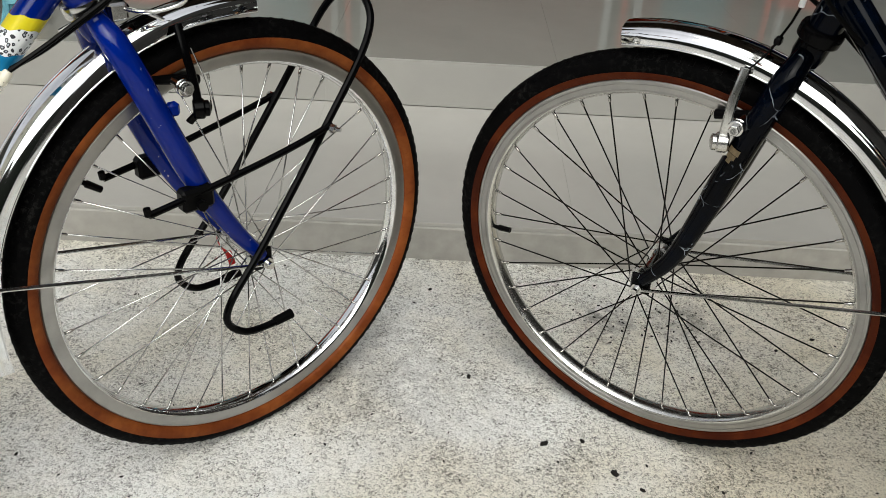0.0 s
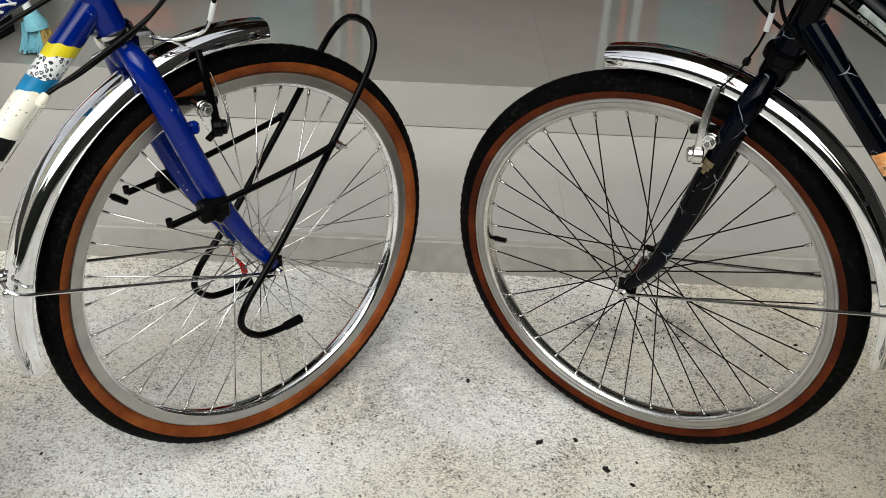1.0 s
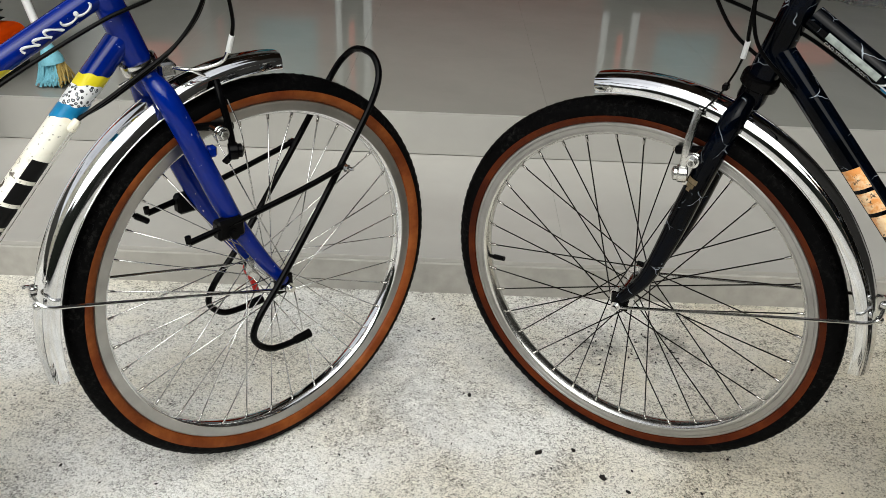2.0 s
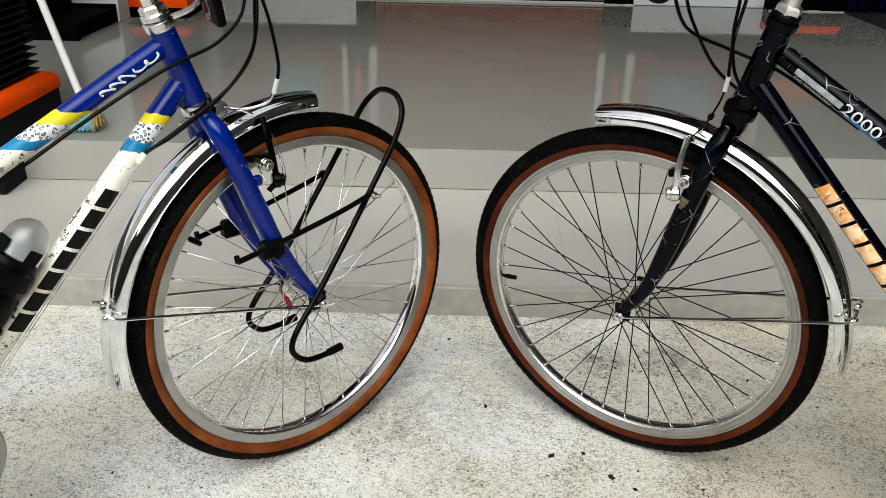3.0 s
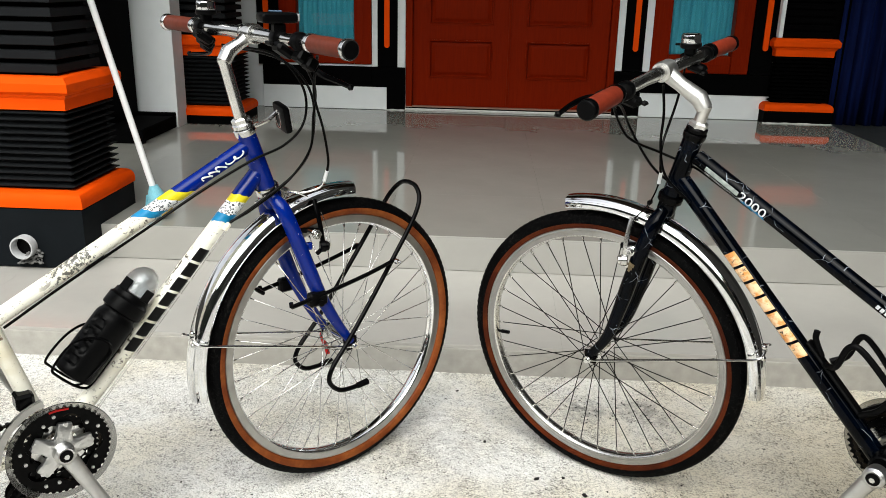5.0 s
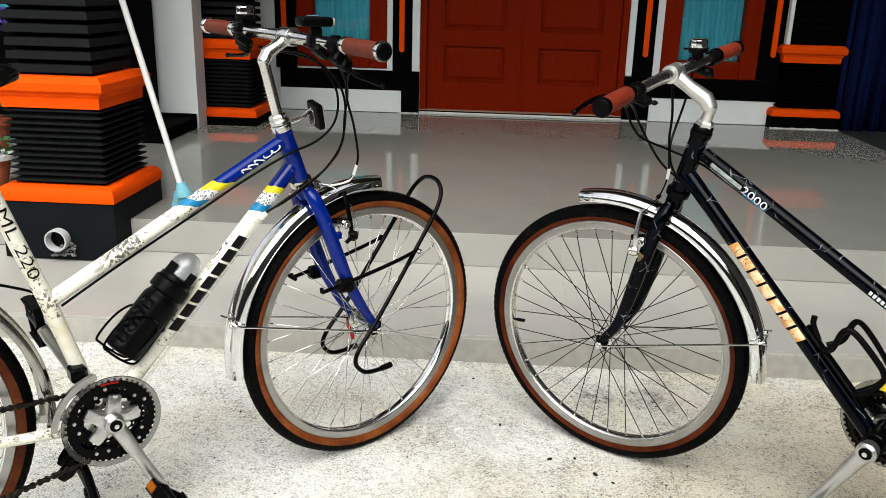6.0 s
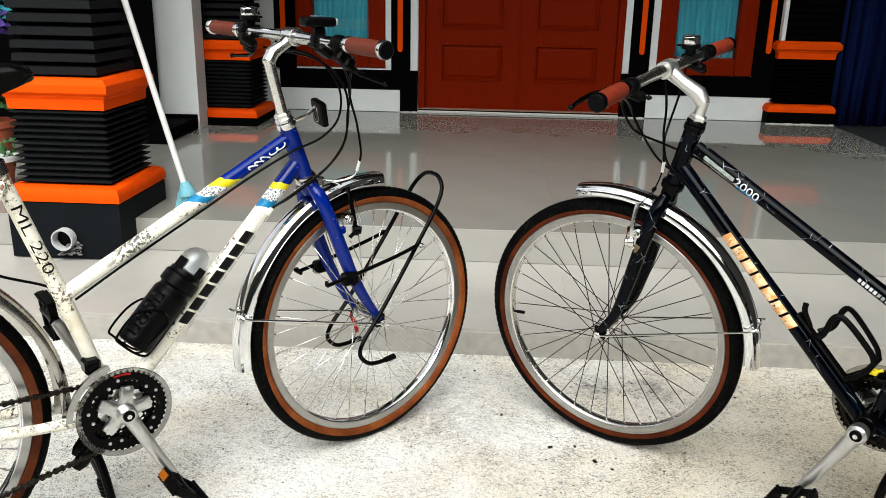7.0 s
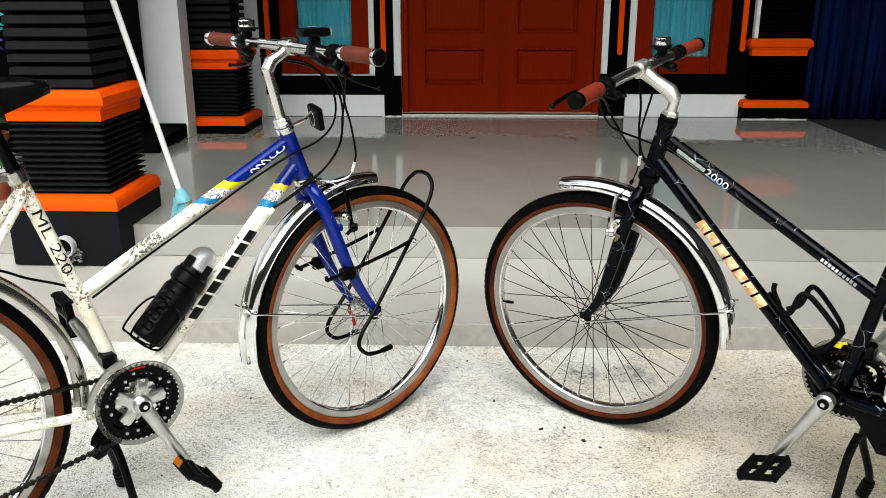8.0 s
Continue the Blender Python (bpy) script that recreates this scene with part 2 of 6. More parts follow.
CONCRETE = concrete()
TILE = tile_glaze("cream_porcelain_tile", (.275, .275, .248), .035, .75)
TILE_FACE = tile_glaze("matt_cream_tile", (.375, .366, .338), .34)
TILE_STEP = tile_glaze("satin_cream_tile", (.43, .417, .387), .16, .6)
SKIRT = plain("grey_cement_skirting", (.41, .395, .36), .8, grain=.25, scale=30, bump=.2)
GROUT = plain("grey_grout", (.34, .325, .29), .9)
DARK_TILE = tile_glaze("dark_grey_tile", (.040, .044, .043), .35, .2)
WALL_WHITE = plain("white_wall_paint", (.78, .815, .82), .7, grain=.06, scale=14, bump=.08)
WALL_BLACK = black_wall()
CHARCOAL = plain("charcoal_slat_paint", (.011, .012, .0132), .6, grain=.25, scale=30, bump=.1, spec=.04)
SLATE = plain("slate_black_paint", (.0075, .0095, .0115), .55, grain=.3, scale=12, bump=.1, spec=.05)
ORANGE = plain("bright_orange_paint", (.86, .078, .003), .5, grain=.1, scale=20, bump=.06, spec=.02)
TIMBER = wood_paint()
TEAL = cloth("teal_curtain_cloth", (.08, .44, .55), (.05, .30, .40))
# pale and dark blue streaks put the folds' light and shade into the colour
NAVY = cloth("navy_curtain_cloth", (.0020, .0090, .062), (.0007, .0020, .016))
CREAM = old_cream()
BLUE = glossy_blue()
YELLOW = plain("yellow_enamel", (.78, .66, .02), .3, grain=.12, bump=0)
SKYBLUE = plain("sky_blue_enamel", (.010, .24, .50), .3, grain=.3, scale=90, bump=0)
SPOTS = spotted()
BLACK_ENAMEL = crackled_black()
RUBBER = rubber()
TAN_LIGHT = tan_wall("tan_gumwall", (.25, .073, .018), (.15, .040, .010))
TAN_OLD = tan_wall("weathered_tan_gumwall", (.105, .029, .009), (.058, .016, .006))
TAN_DARK = tan_wall("brown_gumwall", (.10, .021, .005), (.055, .012, .004))
CHROME = metal("mirror_chrome", (.90, .91, .92), .05, .2)
STEEL = metal("polished_steel", (.70, .70, .69), .15, .3)
ALLOY = metal("brushed_alloy", (.76, .755, .73), .22)
CAST = metal("cast_pale_alloy", (.86, .85, .82), .36)
SATIN = metal("satin_crank_alloy", (.62, .62, .61), .33)
RIM_GREY = metal("dull_alloy_rim", (.42, .415, .40), .32)
DULL_STEEL = metal("tarnished_steel", (.50, .485, .46), .17, .6)
BLACK_STEEL = metal("black_spoke_steel", (.012, .011, .010), .5)
BLACK_PAINT = plain("black_gloss_paint", (.0015, .0015, .0017), .2, grain=.2, bump=0, spec=.07)
BLACK_PLASTIC = plain("black_plastic", (.0020, .0020, .0022), .38, grain=.2, scale=80, bump=.1, spec=.06)
CABLE = plain("black_cable_sheath", (.0015, .0015, .0015), .3, bump=0, spec=.06)
GRIP_BROWN = plain("brown_leather_grip", (.13, .026, .013), .5, grain=.3, scale=90, bump=.3)
GRIP_RED = plain("red_brown_leather_grip", (.21, .026, .010), .55, grain=.3, scale=90, bump=.3)
INK = plain("black_decal", (.004, .004, .004), .4, bump=0, spec=.15)
PALE_INK = plain("white_decal", (.74, .76, .78), .35, grain=.15, bump=0)
PEEL = peeling()
CYAN_INK = plain("pale_blue_decal", (.50, .56, .53), .4, grain=.65, scale=110, bump=0)
RED = plain("red_plastic", (.45, .01, .008), .35, bump=0)
AMBER = plain("amber_reflector", (.32, .085, .006), .2, grain=.3, scale=300, bump=.4)
YELLOW_PLASTIC = plain("yellow_plastic", (.80, .62, .02), .4, bump=0)
LENS = plain("pale_reflector", (.55, .55, .55), .12, grain=.3, scale=300, bump=.5)
BRISTLE = plain("aqua_broom_bristle", (.20, .50, .60), .7, grain=.3, scale=120)
BRISTLE_OLD = plain("ochre_broom_bristle", (.45, .32, .10), .8, grain=.4, scale=120)
POLE_WHITE = plain("white_plastic_pole", (.74, .75, .75), .35, grain=.06, bump=0)
PVC = plain("grey_pvc_pipe", (.50, .51, .52), .4, grain=.2)
TERRACOTTA = plain("terracotta_pot", (.38, .10, .05), .8, grain=.25)
LEAF = plain("green_leaf", (.035, .11, .03), .5, grain=.4, scale=60)
PETAL = plain("violet_petal", (.12, .06, .35), .6, grain=.3)
PETAL_TEAL = plain("teal_petal", (.03, .33, .40), .6, grain=.3)
YARD_WALL = plain("unseen_yard_wall", (.08, .078, .07), .9, grain=.4, scale=3)
UNSEEN_DARK = plain("dark_unseen_south_wall", (.028, .032, .024), .9, grain=.4, scale=3)
SIDE_WALL = plain("dark_unseen_side_wall", (.05, .048, .045), .9, grain=.4, scale=3)
GOLD = plain("worn_gold_label", (.20, .15, .085), .5, grain=.6, scale=200, bump=0)
STAIN = plain("oily_grime", (.012, .010, .009), .8)


def clear(name, color, rough=.03):
    m = Nodes(name, color, rough)
    m.set("Transmission Weight", 1.0)
    m.set("IOR", 1.45)
    return m.mat


GLASS = clear("window_glass", (.95, .97, .97))
CEILING = plain("dark_unseen_ceiling", (.045, .030, .020), .6, grain=.4, scale=8)
MORTAR = plain("white_mortar", (.66, .66, .64), .9, grain=.2, scale=120, bump=.3)
SMOKY = clear("smoky_clear_plastic", (.40, .40, .39), .20)
FROST = clear("frosted_clear_plastic", (.90, .92, .93), .32)
SPOUT_GREY = plain("grey_spout_plastic", (.32, .33, .34), .4, grain=.15)

# ---------------------------------------------------------------- mesh helpers


def part(name, bm, material, parent=None, label="", smooth=35, m=None):
    """Links a bmesh as one mesh object under a thing or a part. material: one, or a list for the faces' indices."""
    me = bpy.data.meshes.new(name)
    bm.normal_update()
    bm.to_mesh(me)
    bm.free()
    for k in (material if isinstance(material, (list, tuple)) else (material,)):
        me.materials.append(k)
    if smooth:
        me.shade_smooth()
        me.set_sharp_from_angle(angle=radians(smooth))
    ob = new(name, me)
    ob.parent = parent
    if m is not None:
        ob.matrix_basis = m
    if label:
        ob["label"] = label
    return ob


def thing(name, m, label, category, group="", kind=""):
    """An empty at a thing's base, which carries its parts."""
    ob = new(name)
    ob.empty_display_size = .1
    ob.matrix_basis = m
    return tagged(ob, label, category, group, kind)


def V(*a):
    return Vector(a)


def spline(points, steps=8, closed=False):
    """A Catmull-Rom curve through the points."""
    p = [Vector(q) for q in points]
    n = len(p)
    out = []
    for i in range(n if closed else n - 1):
        a = p[(i - 1) % n] if closed or i else p[0] * 2 - p[1]
        b, c = p[i], p[(i + 1) % n]
        d = p[(i + 2) % n] if closed or i + 2 < n else p[-1] * 2 - p[-2]
        for k in range(steps):
            t = k / steps
            out.append(.5 * (2 * b + (c - a) * t + (2 * a - 5 * b + 4 * c - d) * t * t + (3 * b - a - 3 * c + d) * t ** 3))
    if not closed:
        out.append(p[-1])
    return out


def sweep(bm, points, r, n=10, closed=False, index=0, flat=1.0):
    """A round (or flattened) tube along a path; r: one radius, or one a point."""
    p = [Vector(q) for q in points]
    rs = list(r) if isinstance(r, (list, tuple)) else [r] * len(p)
    count = len(p)
    tang = []
    for i in range(count):
        a = p[(i - 1) % count] if closed or i else p[0]
        b = p[(i + 1) % count] if closed or i + 1 < count else p[-1]
        tang.append((b - a).normalized())
    u = tang[0].orthogonal().normalized()
    if abs(tang[0].y) < .9:
        u = (V(0, 1, 0) - tang[0] * tang[0].y).normalized()
    rings = []
    for i in range(count):
        u = (u - tang[i] * u.dot(tang[i])).normalized()
        w = tang[i].cross(u)
        rings.append([bm.verts.new(p[i] + rs[i] * (math.cos(a) * u * flat + math.sin(a) * w))
                      for a in (2 * math.pi * k / n for k in range(n))])
    for i in range(count if closed else count - 1):
        a, b = rings[i], rings[(i + 1) % count]
        for k in range(n):
            f = bm.faces.new((a[k], a[(k + 1) % n], b[(k + 1) % n], b[k]))
            f.material_index = index
    if not closed:
        bm.faces.new(rings[0][::-1]).material_index = index
        bm.faces.new(rings[-1]).material_index = index
    return bm


def tube(points, r, n=10, closed=False):
    return sweep(bmesh.new(), points, r, n, closed)


def lathe(bm, profile, at=(0, 0, 0), axis=(0, 0, 1), n=24, closed=False, index=0):
    """Turns (radius, height) rows round an axis."""
    q = Vector(axis).normalized().to_track_quat('Z', 'Y').to_matrix()
    rings = []
    for r, h in profile:
        rings.append([bm.verts.new(Vector(at) + q @ V(r * math.cos(a), r * math.sin(a), h))
                      for a in (2 * math.pi * k / n for k in range(n))])
    m = len(rings)
    for i in range(m if closed else m - 1):
        a, b = rings[i], rings[(i + 1) % m]
        for k in range(n):
            bm.faces.new((a[k], a[(k + 1) % n], b[(k + 1) % n], b[k])).material_index = index
    if not closed:
        bm.faces.new(rings[0][::-1]).material_index = index
        bm.faces.new(rings[-1]).material_index = index
    return bm


def block(bm, lo, hi, bevel=.002, m=None, index=0, segs=1):
    """A box with bevelled edges."""
    x, y, z = ((a + b) / 2 for a, b in zip(lo, hi))
    sx, sy, sz = (abs(b - a) for a, b in zip(lo, hi))
    r = bmesh.ops.create_cube(bm, size=1.0, matrix=(m or Matrix()) @ Matrix.LocRotScale((x, y, z), None, (sx, sy, sz)))
    faces = {f for v in r["verts"] for f in v.link_faces}
    for f in faces:
        f.material_index = index
    if bevel:
        edges = list({e for v in r["verts"] for e in v.link_edges})
        bmesh.ops.bevel(bm, geom=edges, offset=min(bevel, min(sx, sy, sz) * .45), segments=segs, affect='EDGES', profile=.6, clamp_overlap=True)
    return bm


def slab(bm, lo, hi, index=0):
    return block(bm, lo, hi, 0, None, index)


def box_part(name, lo, hi, material, parent=None, bevel=.002, label="", m=None):
    return part(name, block(bmesh.new(), lo, hi, bevel), material, parent, label, m=m)


def wall_with_holes(name, x0, x1, z0, z1, y0, y1, holes, material, label, category):
    """A wall along x, as thick as y0 to y1, cut through by (xa, xb, za, zb) openings."""
    xs = sorted({x0, x1, *(h[0] for h in holes), *(h[1] for h in holes)})
    zs = sorted({z0, z1, *(h[2] for h in holes), *(h[3] for h in holes)})
    bm = bmesh.new()

    def solid(i, k):
        if not (0 <= i < len(xs) - 1 and 0 <= k < len(zs) - 1):
            return False
        x, z = (xs[i] + xs[i + 1]) / 2, (zs[k] + zs[k + 1]) / 2
        return not any(a < x < b and c < z < d for a, b, c, d in holes)

    def quad(*p):
        bm.faces.new([bm.verts.new(q) for q in p])
    for i in range(len(xs) - 1):
        for k in range(len(zs) - 1):
            if not solid(i, k):
                continue
            a, b, c, d = xs[i], xs[i + 1], zs[k], zs[k + 1]
            quad((a, y0, c), (b, y0, c), (b, y0, d), (a, y0, d))
            quad((b, y1, c), (a, y1, c), (a, y1, d), (b, y1, d))
            if not solid(i - 1, k):
                quad((a, y1, c), (a, y0, c), (a, y0, d), (a, y1, d))
            if not solid(i + 1, k):
                quad((b, y0, c), (b, y1, c), (b, y1, d), (b, y0, d))
            if not solid(i, k - 1):
                quad((a, y1, c), (b, y1, c), (b, y0, c), (a, y0, c))
            if not solid(i, k + 1):
                quad((a, y0, d), (b, y0, d), (b, y1, d), (a, y1, d))
    bmesh.ops.remove_doubles(bm, verts=bm.verts, dist=1e-5)
    return tagged(part(name, bm, material, smooth=0), label, category, kind="structure")


def square_profile(bm, cx, cy, rows, index=0):
    """A pillar of square rings: rows of (half width, half depth, z)."""
    rings = []
    for hx, hy, z in rows:
        rings.append([bm.verts.new((cx + a * hx, cy + b * hy, z)) for a, b in ((-1, -1), (1, -1), (1, 1), (-1, 1))])
    for a, b in zip(rings, rings[1:]):
        for k in range(4):
            bm.faces.new((a[k], a[(k + 1) % 4], b[(k + 1) % 4], b[k])).material_index = index
    bm.faces.new(rings[0][::-1]).material_index = index
    bm.faces.new(rings[-1]).material_index = index
    return bm
# ---------------------------------------------------------------- setting: ground, porch, walls
# the house is drawn about one fixed point at HOUSE_SIZE of its true size, and set out full size by HOUSE
HOUSE_SIZE = 1.095
HOUSE = Matrix.Translation((0, -1.8, 1.075)) @ Matrix.Scale(HOUSE_SIZE, 4) @ Matrix.Translation((0, 1.8, -1.075))
PORCH, TREAD = .306, .195
STEP_FRONT, STEP_BACK = .530, 1.097
STEP_LOW, STEP_HIGH, FLOOR_Z = .086, .1115, .233
WALL, ROOF = 3.54, 3.48
X0, X1 = -2.9, 3.4

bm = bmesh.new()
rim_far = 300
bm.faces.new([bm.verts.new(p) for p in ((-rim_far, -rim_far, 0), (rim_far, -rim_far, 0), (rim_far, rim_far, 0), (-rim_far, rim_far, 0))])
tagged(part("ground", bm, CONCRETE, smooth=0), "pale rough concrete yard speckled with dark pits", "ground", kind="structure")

# the lower step, falling a little to the yard, and the porch slab; tiles lie on them
EDGE_L, EDGE_R = X0 * HOUSE_SIZE, 2.096 * HOUSE_SIZE
bm = bmesh.new()
quads = [[bm.verts.new((x, y, z)) for y, z in ((STEP_FRONT + .004, -.02), (STEP_BACK + .03, -.02), (STEP_BACK + .03, STEP_HIGH - .010), (STEP_FRONT + .004, STEP_LOW - .010))] for x in (EDGE_L, EDGE_R)]
bm.faces.new(quads[0])
bm.faces.new(quads[1][::-1])
for k in range(4):
    j = (k + 1) % 4
    bm.faces.new((quads[0][j], quads[0][k], quads[1][k], quads[1][j]))
bmesh.ops.recalc_face_normals(bm, faces=bm.faces)
slab(bm, (EDGE_L, STEP_BACK + .0305, -.02), (EDGE_R, 4.10, FLOOR_Z - .010))
porch = tagged(part("porch_floor", bm, GROUT, smooth=0), "raised porch floor and step of glossy cream tiles", "porch", kind="structure")
bm = bmesh.new()
slab(bm, (2.0965, 1.2, -.02), (X1, 5.2, .3000))
tagged(part("side_floor", bm, DARK_TILE, smooth=0), "dark grey tiled floor beside the porch", "floor", kind="structure")
bm = bmesh.new()
block(bm, (EDGE_L, STEP_FRONT - .006, -.01), (EDGE_R, STEP_FRONT + .003, STEP_LOW - .0102), .002)
tagged(part("skirting", bm, SKIRT, smooth=0), "rough grey cement skirting along the step's foot", "skirting", kind="structure")

# ---------------------------------------------------------------- house wall with door and windows
DOOR = (-.475, .803, PORCH - .01, 2.42)
WIN_R = (1.011, 1.600, .578, 2.30)
WIN_L = (-1.253, -.684, .578, 2.30)
wall_with_holes("wall_north", X0, X1, 0, ROOF, WALL, WALL + .15, [DOOR, WIN_R, WIN_L], WALL_WHITE, "white painted house wall behind the porch", "wall")


def plain_wall(name, lo, hi, material, label, bevel=0):
    bm = bmesh.new()
    block(bm, lo, hi, bevel)
    return tagged(part(name, bm, material, smooth=0), label, "wall", kind="structure")


plain_wall("wall_west", (X0 - .15, 2.2, 0), (X0, 5.2, ROOF), WALL_WHITE, "white side wall at the porch's end")
# not in view: a dark wall added to shade the porch's right end
plain_wall("wall_east", (X1, -1.6, 0), (X1 + .15, 5.2, ROOF), SIDE_WALL, "unseen dark wall added to shade the porch's right end")
plain_wall("wall_back", (X0 - .15, 5.2, 0), (X1 + .15, 5.35, ROOF), WALL_WHITE, "white inner wall of the house")
plain_wall("wall_return", (X0, 2.66, PORCH), (-1.60, 2.80, ROOF), WALL_WHITE, "white painted wall beside the rear pillar")
plain_wall("wall_return_plinth", (X0, 2.63, PORCH + .002), (-1.608, 2.658, .386), WALL_BLACK, "black painted plinth of the white wall", .003)
plain_wall("wall_pier", (X0, 2.20, PORCH + .002), (-1.800, 2.628, ROOF), WALL_BLACK, "black painted masonry pier")
plain_wall("wall_pier_plinth", (X0, 2.17, PORCH + .002), (-1.59, 2.199, .372), WALL_BLACK, "black painted pier plinth", .003)
plain_wall("wall_pier_side", (-1.799, 2.2005, PORCH + .002), (-1.608, 2.6285, .370), WALL_BLACK, "black painted low plinth along the pier", .003)
# unseen walls, added to dim low sky light and give chrome dark reflections
plain_wall("yard_wall_south", (-9, -7.2, 0), (9, -7, 4.0), UNSEEN_DARK, "unseen plain wall added to close the yard")
# out of view: added to keep light off the right side
plain_wall("yard_wall_side", (2.00, -3.6, 0), (2.15, .9, 3.6), SIDE_WALL, "unseen dark wall added to block light from the right")
plain_wall("yard_wall_west", (-9.2, -7.2, 0), (-9, 5.2, 2.6), YARD_WALL, "unseen plain wall added to close the yard")
plain_wall("yard_wall_east", (9, -7.2, 0), (9.2, 5.2, 2.6), YARD_WALL, "unseen plain wall added to close the yard")
# unseen ceiling and beam, added to shade the porch and darken the chrome
bm = bmesh.new()
block(bm, (X0 - .16, .16, ROOF), (X1 + .3, 5.4, ROOF + .14), .01)
block(bm, (X0 - .16, .12, ROOF - .20), (X1 + .3, .26, ROOF - .002), .006)
tagged(part("ceiling", bm, CEILING, smooth=0), "unseen dark ceiling with a front beam, added to shade the porch", "ceiling", kind="structure")

# black bands, white plinths and stripes on the wall
for lo, hi, mat, name, lab in (
        ((-1.36, WALL - .030, .446), (-.681, WALL - .001, .566), WALL_BLACK, "sill_band", "black painted band under the window"),
        ((-.6805, WALL - .034, PORCH + .002), (-.4765, WALL - .001, .566), WALL_BLACK, "pilaster_foot", "black painted pilaster foot beside the door"),
        ((-1.36, WALL - .042, PORCH + .002), (-.588, WALL - .0345, .4455), WALL_WHITE, "plinth", "pale grey painted plinth under the window"),
        ((-1.36, WALL - .034, PORCH + .002), (-.6815, WALL - .001, .4455), WALL_BLACK, "plinth_core", "black painted wall foot behind the plinth"),
        ((1.724, WALL - .100, .8052), (1.7485, WALL - .0525, ROOF - .01), WALL_WHITE, "stripe", "white painted upright stripe"),
        ((1.7488, WALL - .052, .805), (2.135, WALL - .001, ROOF - .01), WALL_BLACK, "pilaster_back", "black painted wall strip behind the pillar"),
        ((1.990, WALL - .052, PORCH + .002), (2.135, WALL - .001, .8045), WALL_BLACK, "pilaster_back", "black painted wall strip behind the pillar"),
        ((-.645, WALL - .028, .567), (-.5245, WALL - .001, 2.7), WALL_BLACK, "pilaster", "black painted pilaster strip beside the door"),
        ((-1.385, WALL - .028, .567), (-1.2535, WALL - .001, 2.7), WALL_BLACK, "pilaster", "black painted pilaster strip beside the window"),
        ((.8445, WALL - .028, .582), (.9655, WALL - .001, 2.7), WALL_BLACK, "pilaster", "black painted pilaster strip beside the door"),
        ((1.6005, WALL - .028, .582), (1.735, WALL - .001, 2.7), WALL_BLACK, "pilaster", "black painted pilaster strip beside the window"),
        ((.8035, WALL - .034, PORCH + .002), (.9655, WALL - .001, .455), WALL_BLACK, "pilaster_foot", "black painted pilaster foot beside the door"),
        ((.8035, WALL - .030, .4555), (1.745, WALL - .001, .5775), WALL_BLACK, "sill_band", "black painted band under the window"),
        ((.966, WALL - .022, PORCH + .002), (1.745, WALL - .001, .4550), WALL_WHITE, "plinth", "pale grey painted plinth under the window"),
        ((-.6805, WALL - .020, .5665), (-.6455, WALL - .001, 2.7), WALL_WHITE, "stripe", "white painted upright stripe"),
        ((-.524, WALL - .020, .5665), (-.4765, WALL - .001, 2.7), WALL_WHITE, "stripe", "white painted upright stripe"),
        ((.8035, WALL - .020, .582), (.844, WALL - .001, 2.7), WALL_WHITE, "stripe", "white painted upright stripe"),
        ((.966, WALL - .020, .582), (1.0105, WALL - .001, 2.7), WALL_WHITE, "stripe", "white painted upright stripe")):
    bm = block(bmesh.new(), lo, hi, .0025)
    tagged(part(name, bm, mat, smooth=0), lab, "wall trim", kind="structure")
for x, z in ((-.587, .683), (.9125, .700), (-1.327, .69), (1.678, .722)):
    bm = bmesh.new()
    r = .0158
    prof = [(x - r, 2.7)] + [(x + r * math.cos(a), z + r + r * math.sin(a)) for a in (math.pi + math.pi * k / 10 for k in range(11))] + [(x + r, 2.7)]
    front = [bm.verts.new((px, WALL - .040, pz)) for px, pz in prof]
    back = [bm.verts.new((px, WALL - .0275, pz)) for px, pz in prof]
    bm.faces.new(front)
    bm.faces.new(back[::-1])
    for k in range(len(prof)):
        j = (k + 1) % len(prof)
        bm.faces.new((front[j], front[k], back[k], back[j]))
    bmesh.ops.recalc_face_normals(bm, faces=bm.faces)
    tagged(part("orange_bar", bm, ORANGE), "raised orange bar with a rounded foot on black", "wall trim", kind="structure")


def sunk_panel(bm, x0, x1, z0, z1, y, rim=.015, deep=.013, field=.022, raise_=.008):
    """A door panel: sunk moulding round a raised field, facing -y."""
    def ring(d, dy):
        return [bm.verts.new(p) for p in ((x0 + d, y + dy, z0 + d), (x1 - d, y + dy, z0 + d), (x1 - d, y + dy, z1 - d), (x0 + d, y + dy, z1 - d))]
    rows = [ring(0, -.001), ring(.003, -.005), ring(.008, -.004), ring(rim, deep), ring(rim + .006, deep), ring(field + rim, deep - raise_), ring(field + rim + .004, deep - raise_)]
    for a, b in zip(rows, rows[1:]):
        for k in range(4):
            bm.faces.new((a[k], a[(k + 1) % 4], b[(k + 1) % 4], b[k]))
    bm.faces.new(rows[-1])
    return bm


door = tagged(new("door_1"), "closed red-brown panelled double door", "door", kind="structure")
door.matrix_basis = pose(0, WALL, PORCH)
DZ = 2.08
for a, b, nm in ((-.475, -.432, "jamb"), (.760, .803, "jamb")):
    box_part(nm, (a + .001, -.012, .024), (b, .10, DZ + .06), TIMBER, door, .004)
box_part("head", (-.474, -.012, DZ + .06), (.802, .10, DZ + .11), TIMBER, door, .004)
box_part("threshold", (-.475, -.020, .0005), (.803, .12, .012), POLE_WHITE, door, .002, "chipped white mortar threshold")
# a black strip stands in for the shadow under the door
box_part("threshold_shadow_strip", (-.474, -.012, .0125), (.802, .11, .020), BLACK_PAINT, door, .001, "shadow line under the door, as a black strip")
